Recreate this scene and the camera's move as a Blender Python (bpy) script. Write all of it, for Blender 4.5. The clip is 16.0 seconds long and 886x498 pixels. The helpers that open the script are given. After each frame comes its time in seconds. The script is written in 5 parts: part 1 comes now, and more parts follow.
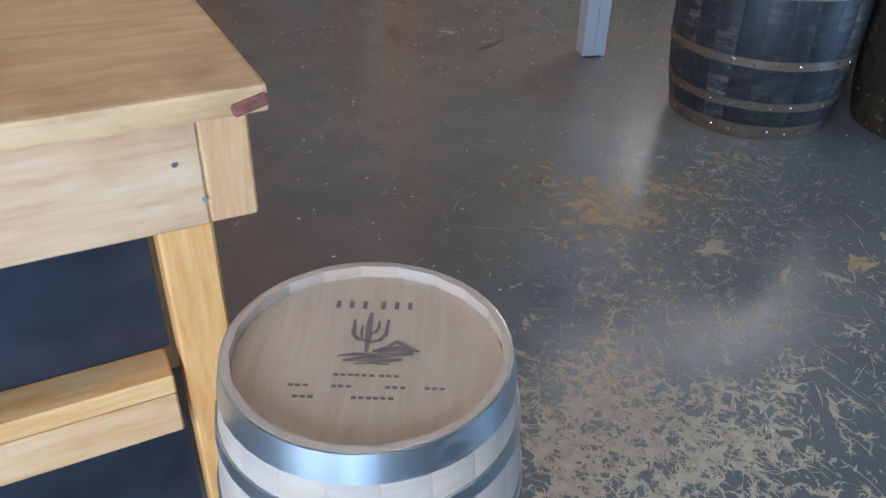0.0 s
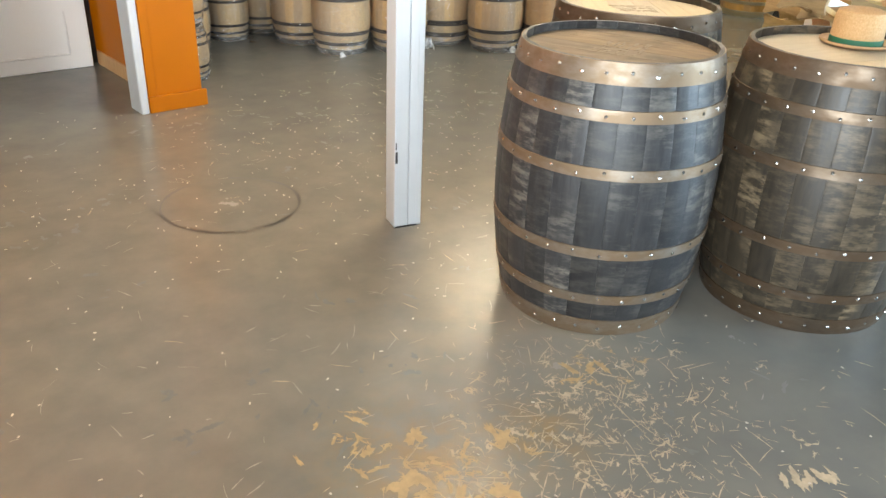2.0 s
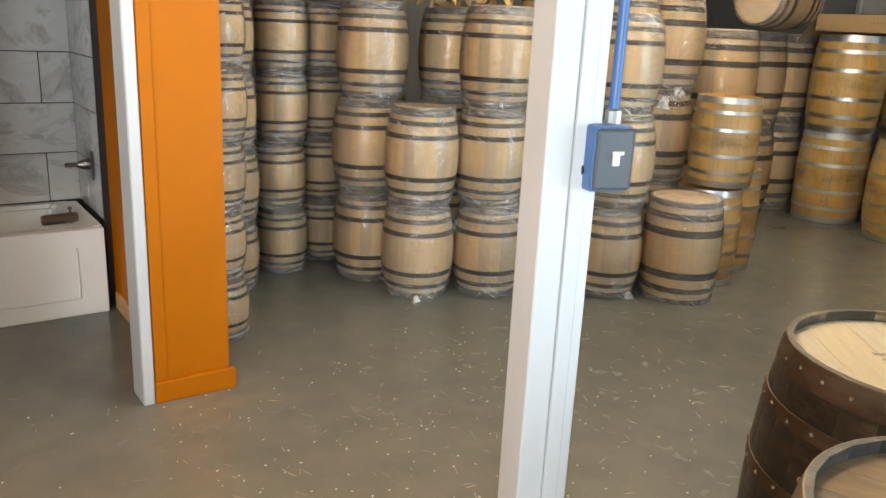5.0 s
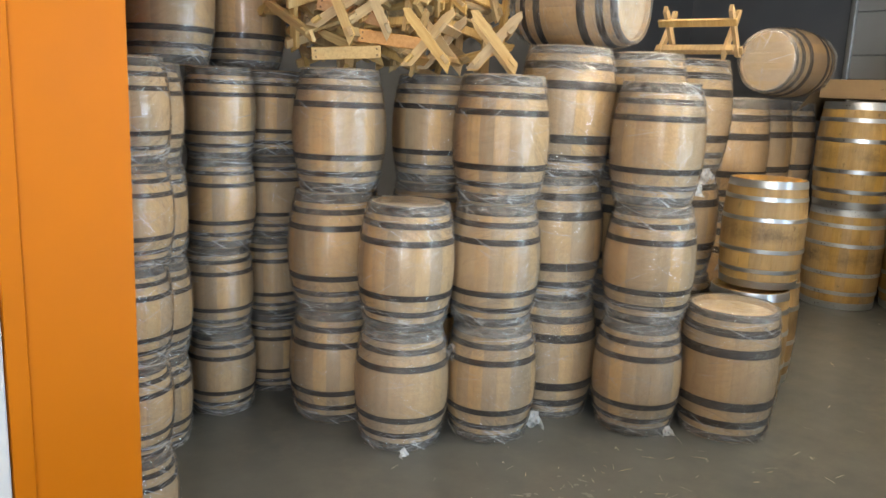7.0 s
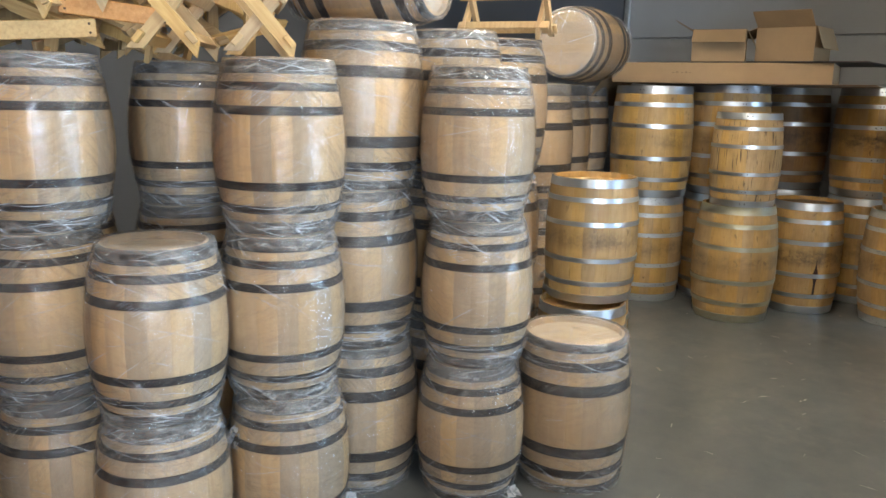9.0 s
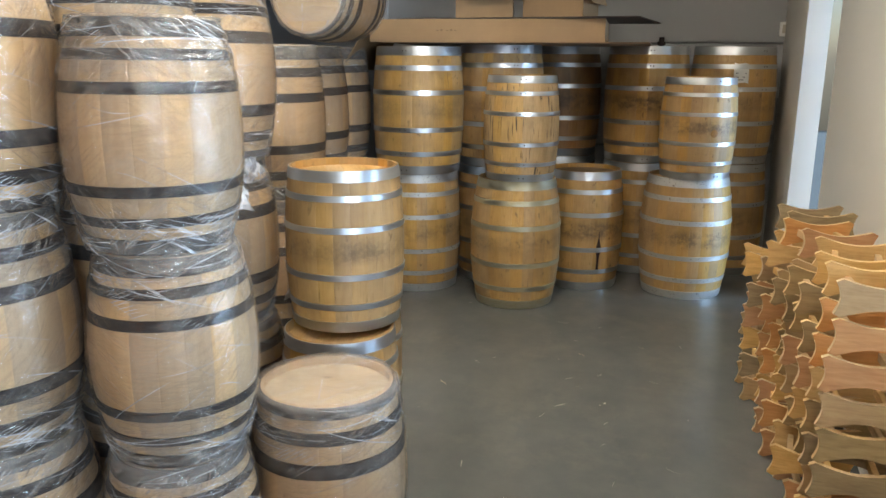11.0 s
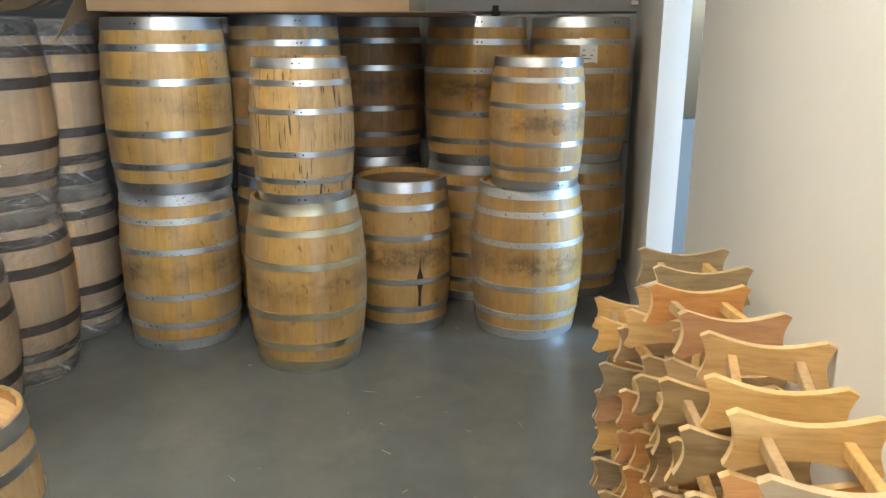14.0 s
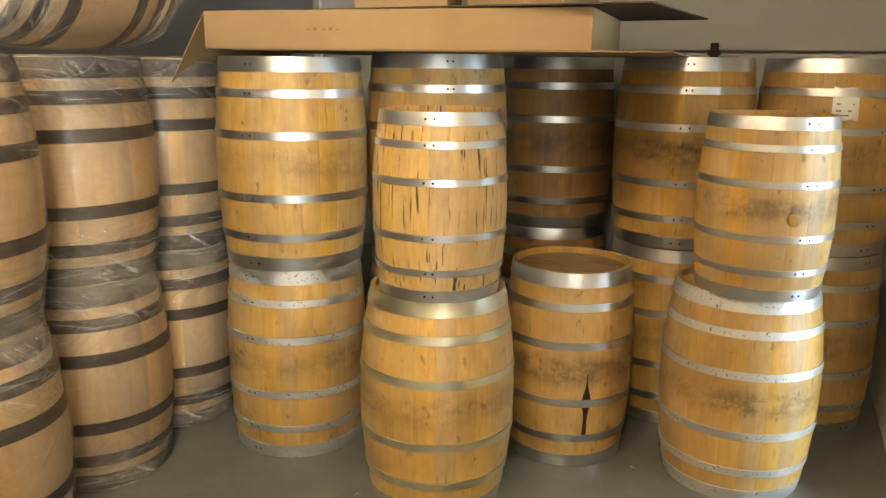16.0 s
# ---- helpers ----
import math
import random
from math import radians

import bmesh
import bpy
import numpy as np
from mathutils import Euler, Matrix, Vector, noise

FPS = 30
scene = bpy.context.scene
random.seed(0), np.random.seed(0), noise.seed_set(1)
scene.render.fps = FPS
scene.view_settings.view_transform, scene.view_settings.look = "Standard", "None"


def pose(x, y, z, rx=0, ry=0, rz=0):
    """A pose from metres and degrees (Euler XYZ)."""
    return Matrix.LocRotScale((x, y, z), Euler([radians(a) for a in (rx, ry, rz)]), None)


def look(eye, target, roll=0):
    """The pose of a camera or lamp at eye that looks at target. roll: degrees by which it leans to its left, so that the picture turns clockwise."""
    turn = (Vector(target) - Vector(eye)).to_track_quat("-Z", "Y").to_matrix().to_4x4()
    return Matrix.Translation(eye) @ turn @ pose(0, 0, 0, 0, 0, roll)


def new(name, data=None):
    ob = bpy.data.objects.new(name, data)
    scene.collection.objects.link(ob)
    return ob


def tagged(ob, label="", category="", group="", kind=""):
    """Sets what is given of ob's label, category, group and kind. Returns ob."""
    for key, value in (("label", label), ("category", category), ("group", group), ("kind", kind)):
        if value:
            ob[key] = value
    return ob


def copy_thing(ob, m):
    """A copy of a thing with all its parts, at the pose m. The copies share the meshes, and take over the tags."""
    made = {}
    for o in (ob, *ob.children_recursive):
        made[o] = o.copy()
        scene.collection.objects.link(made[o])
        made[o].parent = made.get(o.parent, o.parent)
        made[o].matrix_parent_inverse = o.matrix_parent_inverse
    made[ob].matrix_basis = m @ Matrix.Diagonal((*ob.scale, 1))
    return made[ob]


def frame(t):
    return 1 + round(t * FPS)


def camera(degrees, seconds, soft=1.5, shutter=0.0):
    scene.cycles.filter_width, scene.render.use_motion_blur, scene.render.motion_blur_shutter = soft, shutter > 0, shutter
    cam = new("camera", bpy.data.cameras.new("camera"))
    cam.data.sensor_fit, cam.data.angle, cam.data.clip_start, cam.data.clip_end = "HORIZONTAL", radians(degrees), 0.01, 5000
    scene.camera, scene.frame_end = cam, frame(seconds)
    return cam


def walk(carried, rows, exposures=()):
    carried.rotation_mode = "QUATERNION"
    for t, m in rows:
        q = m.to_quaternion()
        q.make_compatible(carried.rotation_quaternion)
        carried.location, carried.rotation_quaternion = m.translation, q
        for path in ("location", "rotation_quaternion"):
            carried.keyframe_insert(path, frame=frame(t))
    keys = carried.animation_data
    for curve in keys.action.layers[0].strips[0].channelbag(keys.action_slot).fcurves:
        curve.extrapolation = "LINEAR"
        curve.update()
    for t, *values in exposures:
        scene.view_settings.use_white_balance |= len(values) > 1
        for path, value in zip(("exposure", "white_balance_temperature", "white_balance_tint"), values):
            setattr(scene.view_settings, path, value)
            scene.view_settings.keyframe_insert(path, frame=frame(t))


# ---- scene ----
cam = camera(58.7, 16.0)
METRES, EYE, TILT, LEAN, TURN = 8.35, 1.40, 0.0, 0.0, -28.0
ROWS = [
    (0.0, 0.0, 0.0, 0.0, 0.92, -33.24, -1.4),
    (0.5, 0.0042, 0.0243, 0.0015, -3.82, -31.99, -1.34),
    (1.0, 0.0116, 0.0525, 0.0024, -7.72, -30.62, -1.64),
    (1.5, 0.0193, 0.079, 0.0067, -10.52, -28.91, -2.0),
    (2.0, 0.0241, 0.1095, 0.0115, -12.01, -27.02, -2.15),
    (2.5, 0.031, 0.1395, 0.0161, -12.66, -24.8, -2.31),
    (3.0, 0.041, 0.1703, 0.0225, -12.2, -22.31, -2.41),
    (3.5, 0.0444, 0.1964, 0.0263, -11.0, -20.09, -2.71),
    (4.0, 0.0394, 0.2278, 0.0302, -9.07, -18.05, -2.91),
    (4.5, 0.0361, 0.2602, 0.0312, -7.13, -16.72, -3.03),
    (7.0, 0.0207, 0.4375, 0.0379, -11.74, -11.21, -2.38),
    (7.5, 0.0158, 0.469, 0.0384, -16.56, -10.9, -2.12),
    (8.0, 0.0205, 0.497, 0.0381, -20.74, -11.0, -1.68),
    (10.5, 0.1155, 0.6158, 0.0386, -39.79, -12.97, -0.72),
    (11.0, 0.1358, 0.6326, 0.0381, -44.02, -13.76, -0.4),
    (11.5, 0.1515, 0.6447, 0.0377, -47.64, -14.57, -0.09),
    (12.0, 0.1765, 0.6561, 0.0379, -50.66, -15.27, 0.2),
    (12.5, 0.2059, 0.6649, 0.0371, -52.93, -15.86, 0.17),
    (13.0, 0.236, 0.6798, 0.035, -54.25, -16.18, 0.02),
    (13.5, 0.2667, 0.6947, 0.0373, -54.57, -16.03, -0.19),
    (14.0, 0.3021, 0.7055, 0.04, -53.55, -15.65, -0.17),
    (14.5, 0.3291, 0.7208, 0.04, -51.7, -15.01, -0.27),
    (15.0, 0.3532, 0.7408, 0.0424, -48.5, -14.19, -0.35),
    (15.5, 0.3795, 0.7584, 0.0438, -44.37, -13.67, -0.51),
    (16.0, 0.4111, 0.7759, 0.0439, -38.75, -13.31, -0.65),
]
EXPOSURES = [(0.0, -0.97, 5600, 15), (0.5, -0.25, 5800, 16), (1.0, 0.34, 6300, 15), (1.5, 0.52, 7200, 13), (2.5, 0.36, 8100, 14), (4.5, 0.08, 8300, 14), (7.0, 0.0, 7500, 14), (8.0, 0.19, 6600, 13), (11.0, 0.20, 6400, 13), (13.0, 0.30, 6400, 12), (14.0, 0.53, 6200, 11), (14.5, 0.52, 6300, 11), (15.0, 0.58, 7400, 13), (16.0, 0.87, 9300, 15)]
walk(cam, [(t, pose(0, 0, EYE, TILT, LEAN, TURN) @ pose(METRES * x, METRES * y, METRES * z, 90 + pitch, roll, yaw)) for t, x, y, z, yaw, pitch, roll in ROWS], EXPOSURES)

# ---- world and light ----
# X runs along the orange partition, Y away from the street door.
world = bpy.data.worlds.new("sky")
scene.world = world
world.use_nodes = True
wn = world.node_tree
sky = wn.nodes.new("ShaderNodeTexSky")
sky.sky_type, sky.sun_disc, sky.sun_elevation, sky.sun_rotation = "NISHITA", False, radians(40), radians(200)
wn.links.new(sky.outputs[0], wn.nodes["Background"].inputs[0])
wn.nodes["Background"].inputs[1].default_value = 0.1

CEILING = 3.5
WINDOWS = [(-3.0, -1.4, 0.35, 2.9), (5.4, 10.4, 0.0, 2.9)]     # street windows and street door in the wall behind the walk: x0, x1, sill, top
WEST_WINDOW = (-2.6, -0.6, 0.5, 2.9)                            # shop window in the west wall: y0, y1, sill, top
for x0, x1, sill, head in WINDOWS:
    day = bpy.data.lights.new("daylight", "AREA")
    day.shape, day.size, day.size_y, day.color = "RECTANGLE", x1 - x0 - 0.1, head - sill - 0.1, (0.56, 0.77, 1.0) if sill else (0.44, 0.70, 1.0)
    day.energy = (122 if sill else 60) * (x1 - x0) * (head - sill)
    new("daylight", day).matrix_world = look(((x0 + x1) / 2, -3.05, (sill + head) / 2), ((x0 + x1) / 2, 2, (sill + head) / 2))
y0, y1, sill, head = WEST_WINDOW
day = bpy.data.lights.new("daylight", "AREA")
day.shape, day.size, day.size_y, day.color, day.energy = "RECTANGLE", y1 - y0 - 0.1, head - sill - 0.1, (0.66, 0.83, 1.0), 108 * (y1 - y0) * (head - sill)
new("daylight", day).matrix_world = look((-3.85, (y0 + y1) / 2, (sill + head) / 2), (0, (y0 + y1) / 2, (sill + head) / 2))
# Unseen strips: (6.7, 6.9) follows its floor glare, the rest are added for brightness.
LAMPS = [(0.2, 0.6), (0.9, 4.0), (3.7, 4.0), (6.7, 6.9), (5.6, 4.1), (6.6, 5.1)]
LAMP_GLOW = 66.0


# ---- materials ----
class Mat:
    """A small node builder round one Principled material."""

    def __init__(self, name, rough=0.5, metal=0.0):
        self.m = bpy.data.materials.new(name)
        self.m.use_nodes = True
        self.t = self.m.node_tree
        self.b = self.t.nodes["Principled BSDF"]
        self.b.inputs["Roughness"].default_value = rough
        self.b.inputs["Metallic"].default_value = metal

    def node(self, kind, **put):
        n = self.t.nodes.new(kind)
        for k, v in put.items():
            n.inputs[k.replace("_", " ")].default_value = v
        return n

    def link(self, a, b):
        self.t.links.new(a, b)
        return b

    def coords(self, scale=(1, 1, 1), world=False, jitter=True):
        if world:
            out = self.t.nodes.new("ShaderNodeNewGeometry").outputs["Position"]
        else:
            out = self.t.nodes.new("ShaderNodeTexCoord").outputs["Object"]
            if jitter:
                r = self.t.nodes.new("ShaderNodeObjectInfo").outputs["Random"]
                mul = self.node("ShaderNodeVectorMath")
                mul.operation = "MULTIPLY_ADD"
                self.link(r, mul.inputs[0])
                mul.inputs[1].default_value = (17.3, 31.7, 23.9)
                self.link(out, mul.inputs[2])
                out = mul.outputs[0]
        mp = self.node("ShaderNodeMapping", Scale=scale)
        self.link(out, mp.inputs[0])
        return mp.outputs[0]

    def noise(self, scale=5.0, detail=4.0, rough=0.55, stretch=(1, 1, 1), world=False, distort=0.0, jitter=True):
        n = self.node("ShaderNodeTexNoise", Scale=scale, Detail=detail, Roughness=rough, Distortion=distort)
        self.link(self.coords(stretch, world, jitter), n.inputs["Vector"])
        return n.outputs["Fac"]

    def ramp(self, fac, stops):
        r = self.t.nodes.new("ShaderNodeValToRGB")
        e = r.color_ramp.elements
        while len(e) < len(stops):
            e.new(0.5)
        for k, (p, c) in zip(e, stops):
            k.position = p
            k.color = (*c, 1) if isinstance(c, tuple) else (c, c, c, 1)
        self.link(fac, r.inputs[0])
        return r.outputs[0]

    def mix(self, fac, a, b, mode="MIX"):
        n = self.t.nodes.new("ShaderNodeMix")
        n.data_type, n.blend_type = "RGBA", mode
        for v, s in ((fac, n.inputs[0]), (a, n.inputs[6]), (b, n.inputs[7])):
            if isinstance(v, (int, float)):
                s.default_value = v
            elif isinstance(v, tuple):
                s.default_value = (*v, 1)
            else:
                self.link(v, s)
        return n.outputs[2]

    def math(self, op, a, b=0.0, c=0.0, clamp=False):
        n = self.t.nodes.new("ShaderNodeMath")
        n.operation, n.use_clamp = op, clamp
        for v, s in zip((a, b, c), n.inputs):
            if isinstance(v, (int, float)):
                s.default_value = v
            else:
                self.link(v, s)
        return n.outputs[0]

    def random(self):
        return self.t.nodes.new("ShaderNodeObjectInfo").outputs["Random"]

    def colour(self, c):
        self.link(c, self.b.inputs["Base Color"])

    def rough(self, c):
        self.link(c, self.b.inputs["Roughness"])

    def bump(self, h, strength=0.3, dist=0.002):
        n = self.node("ShaderNodeBump", Strength=strength, Distance=dist)
        self.link(h, n.inputs["Height"])
        self.link(n.outputs[0], self.b.inputs["Normal"])


def wood(name, dark, mid, light, rough=0.6, grain=(14, 14, 1.2), spread=0.35, stain=0.0, stain_colour=(0.03, 0.022, 0.015), bump=0.25, fissure=0.0, smudge=0.0):
    """Sawn wood whose grain runs along the piece's own Z. Every piece takes its own tone."""
    m = Mat(name, rough)
    g = m.noise(6, 6, 0.65, grain, distort=0.6)
    fine = m.noise(30, 3, 0.6, (grain[0] / 6, grain[1] / 6, grain[2] / 8))
    col = m.ramp(g, [(0.25, dark), (0.5, mid), (0.78, light)])
    col = m.mix(0.35, col, m.ramp(fine, [(0.3, dark), (0.7, light)]))
    tone = m.math("MULTIPLY_ADD", m.random(), spread, 1 - spread / 2)
    n = m.t.nodes.new("ShaderNodeHueSaturation")
    m.link(col, n.inputs["Color"])
    m.link(tone, n.inputs["Value"])
    m.link(m.math("MULTIPLY_ADD", m.random(), 0.25, 0.88), n.inputs["Saturation"])
    col = n.outputs[0]
    if stain:
        s = m.ramp(m.noise(3.2, 5, 0.65, (1, 1, 1.6)), [(0.5, 0.0), (0.72, 1.0)])
        col = m.mix(m.math("MULTIPLY", s, stain), col, stain_colour)
    if smudge:
        # rubbed dirt round the bilge, where casks are rolled, and small knocks and drips
        sep = m.t.nodes.new("ShaderNodeSeparateXYZ")
        m.link(m.t.nodes.new("ShaderNodeTexCoord").outputs["Generated"], sep.inputs[0])
        band = m.ramp(m.math("ABSOLUTE", m.math("SUBTRACT", sep.outputs[2], 0.52)), [(0.035, 1.0), (0.095, 0.0)])
        gate = m.ramp(m.noise(1.6, 2, 0.5, world=True), [(0.36, 0.25), (0.56, 1.0)])
        dirt = m.ramp(m.noise(9, 6, 0.7, (1.0, 1.0, 1.5), world=True), [(0.36, 0.0), (0.56, 1.0)])
        fleck = m.ramp(m.noise(55, 4, 0.7, (1.0, 1.0, 0.7), world=True), [(0.34, 0.6), (0.6, 1.0)])
        col = m.mix(m.math("MULTIPLY", m.math("MULTIPLY", m.math("MULTIPLY", band, dirt), fleck), m.math("MULTIPLY", gate, smudge * 0.82)), col, (0.06, 0.042, 0.028))
        wash = m.ramp(m.noise(3.5, 4, 0.6, (1, 1, 0.6), world=True), [(0.48, 0.0), (0.72, 0.55)])
        col = m.mix(m.math("MULTIPLY", wash, smudge), col, (0.17, 0.085, 0.028))
        knock = m.ramp(m.noise(26, 2, 0.5, (1, 1, 0.6), world=True), [(0.665, 0.0), (0.74, 0.55)])
        col = m.mix(m.math("MULTIPLY", knock, smudge), col, (0.06, 0.03, 0.012))
    if fissure:
        k = m.ramp(m.noise(20, 3, 0.5, (3.5, 3.5, 0.22)), [(0.60 if fissure > 0.5 else 0.66, 0.0), (0.66 if fissure > 0.5 else 0.74, 1.0)])
        col = m.mix(m.math("MULTIPLY", k, fissure), col, (0.02, 0.013, 0.008))
    m.colour(col)
    m.rough(m.math("MULTIPLY_ADD", g, 0.25, rough - 0.12))
    m.bump(m.math("ADD", g, m.math("MULTIPLY", fine, 0.5)), bump, 0.002)
    return m.m


def worn_wood(name, dark, mid, light):
    """Blackened stave oak, rubbed paler across the grain in patches."""
    m = Mat(name, 0.55)
    g = m.noise(7, 6, 0.65, (8, 8, 1.2), distort=0.5)
    rub = m.noise(5, 6, 0.72, (2.0, 2.0, 7.0))
    where = m.ramp(m.noise(3.0, 3, 0.6, (1.2, 1.2, 0.9)), [(0.38, 0.0), (0.55, 1.0)])
    col = m.ramp(g, [(0.3, dark), (0.7, mid)])
    mask = m.math("MULTIPLY", m.ramp(rub, [(0.46, 0.0), (0.62, 1.0)]), where)
    tone = m.ramp(m.random(), [(0.0, 0.25), (0.7, 0.7), (1.0, 1.0)])
    col = m.mix(m.math("MULTIPLY", mask, tone), col, light)
    n = m.t.nodes.new("ShaderNodeHueSaturation")
    m.link(col, n.inputs["Color"])
    m.link(m.math("MULTIPLY_ADD", m.random(), 0.7, 0.65), n.inputs["Value"])
    m.colour(n.outputs[0])
    m.rough(m.math("MULTIPLY_ADD", g, 0.3, 0.32))
    m.bump(m.math("ADD", g, m.math("MULTIPLY", rub, 0.6)), 0.35, 0.002)
    return m.m


def metal(name, base, rust, amount, rough=0.38, mottled=0.5, specks=0.0, dull=0.7):
    """Hoop iron: rolled sheet, slightly brushed along the hoop, with patches of dull oxide."""
    m = Mat(name, rough, 1.0)
    p = m.noise(7, 4, 0.6, (1, 1, 2.0))
    f = m.noise(60, 3, 0.6)
    brushed = m.noise(12, 3, 0.6, (0.6, 0.6, 22.0))
    mask = m.ramp(p, [(0.66 - amount * 0.5, 0.0), (0.90 - amount * 0.4, 1.0)])
    col = m.mix(m.math("MULTIPLY", m.math("MULTIPLY_ADD", f, 0.5, m.math("MULTIPLY", brushed, 0.5)), mottled), base, tuple(c * 0.55 for c in base))
    col = m.mix(mask, col, rust)
    shiny = m.math("MULTIPLY_ADD", mask, -dull, 1.0)
    if specks:
        spot = m.ramp(m.noise(75, 2, 0.6), [(0.60, 0.0), (0.66, 1.0)])
        spot = m.math("MULTIPLY", spot, m.math("MULTIPLY", m.ramp(p, [(0.4, 0.2), (0.6, 1.0)]), specks))
        col = m.mix(spot, col, (0.10, 0.085, 0.07))
        shiny = m.math("MULTIPLY", shiny, m.math("SUBTRACT", 1.0, spot))
    m.colour(col)
    m.link(shiny, m.b.inputs["Metallic"])
    m.rough(m.math("MULTIPLY_ADD", mask, 0.2, m.math("MULTIPLY_ADD", brushed, 0.12, rough - 0.06)))
    m.bump(m.math("ADD", f, brushed), 0.12, 0.001)
    return m.m


def paint(name, colour, rough=0.5, vary=0.06, scale=2.5, bump=0.12, grime=0.0, grime_colour=(0.2, 0.17, 0.13)):
    """Brushed or rolled paint with slight unevenness."""
    m = Mat(name, rough)
    a = m.noise(scale, 5, 0.6, world=True)
    f = m.noise(140, 3, 0.6, world=True)
    lo, hi = tuple(c * (1 - vary) for c in colour), tuple(min(1, c * (1 + vary)) for c in colour)
    col = m.ramp(a, [(0.3, lo), (0.7, hi)])
    if grime:
        g = m.ramp(m.noise(5, 6, 0.7, (1, 1, 0.5), world=True), [(0.55, 0.0), (0.8, 1.0)])
        col = m.mix(m.math("MULTIPLY", g, grime), col, grime_colour)
    m.colour(col)
    m.rough(m.math("MULTIPLY_ADD", a, 0.2, rough - 0.1))
    m.bump(f, bump, 0.001)
    return m.m


def floor_material():
    """Grey painted concrete, dusty in places, with floor glare painted in as a paler zone."""
    m = Mat("painted_concrete", 0.35)
    broad = m.noise(0.8, 2, 0.5, world=True)
    mott = m.noise(5, 5, 0.6, world=True)
    fine = m.noise(70, 3, 0.6, world=True)
    col = m.ramp(broad, [(0.3, (0.108, 0.118, 0.117)), (0.7, (0.146, 0.153, 0.146))])
    col = m.mix(0.35, col, m.ramp(mott, [(0.25, (0.095, 0.104, 0.105)), (0.75, (0.185, 0.187, 0.174))]))

    def near(x, y, r, soft):
        d = m.node("ShaderNodeVectorMath")
        d.operation = "DISTANCE"
        m.link(m.coords((1, 1, 0), True), d.inputs[0])
        d.inputs[1].default_value = (x, y, 0)
        n = m.node("ShaderNodeMapRange")
        n.inputs[1].default_value, n.inputs[2].default_value, n.inputs[3].default_value, n.inputs[4].default_value = r, r + soft, 1.0, 0.0
        m.link(d.outputs["Value"], n.inputs[0])
        return n.outputs[0]

    # Paler dusty zone; the floor's glare is put into its colour.
    dusty_glare = m.math("MULTIPLY", near(1.7, 3.5, 1.1, 2.0), m.ramp(mott, [(0.25, 0.4), (0.75, 0.72)]))
    col = m.mix(dusty_glare, col, (0.325, 0.295, 0.245))
    dust = m.math("MAXIMUM", near(2.15, 2.4, 0.1, 0.6), m.math("MAXIMUM", near(2.45, 5.27, 0.10, 0.28), m.math("MAXIMUM", near(2.56, 3.2, 0.03, 0.2), near(1.62, 1.9, 0.05, 0.6))))
    dust = m.math("MULTIPLY", dust, m.ramp(m.noise(9, 2, 0.5, world=True), [(0.35, 0.1), (0.65, 0.6)]))
    col = m.mix(dust, col, (0.30, 0.26, 0.20))
    ochre = m.math("MULTIPLY", m.math("MAXIMUM", near(1.66, 1.98, 0.04, 0.34), near(2.02, 1.86, 0.02, 0.22)), m.ramp(m.noise(11, 5, 0.65, world=True), [(0.40, 0.0), (0.62, 0.75)]))
    col = m.mix(ochre, col, (0.33, 0.215, 0.095))
    wet = m.math("MULTIPLY", near(1.24, 1.48, 0.06, 0.16), m.ramp(m.noise(7, 3, 0.6, world=True), [(0.36, 0.0), (0.5, 0.7)]))
    col = m.mix(wet, col, (0.075, 0.073, 0.07))
    film_dirt = m.ramp(m.noise(2.6, 5, 0.7, world=True), [(0.52, 0.0), (0.74, 0.45)])
    col = m.mix(film_dirt, col, (0.20, 0.19, 0.165))
    m.colour(col)
    m.rough(m.math("MULTIPLY_ADD", broad, 0.05, m.math("MULTIPLY_ADD", mott, 0.06, 0.20)))
    m.bump(m.math("ADD", m.math("MULTIPLY", fine, 0.4), m.math("MULTIPLY", m.noise(9, 2, 0.5, world=True), 0.9)), 0.10, 0.002)
    return m.m


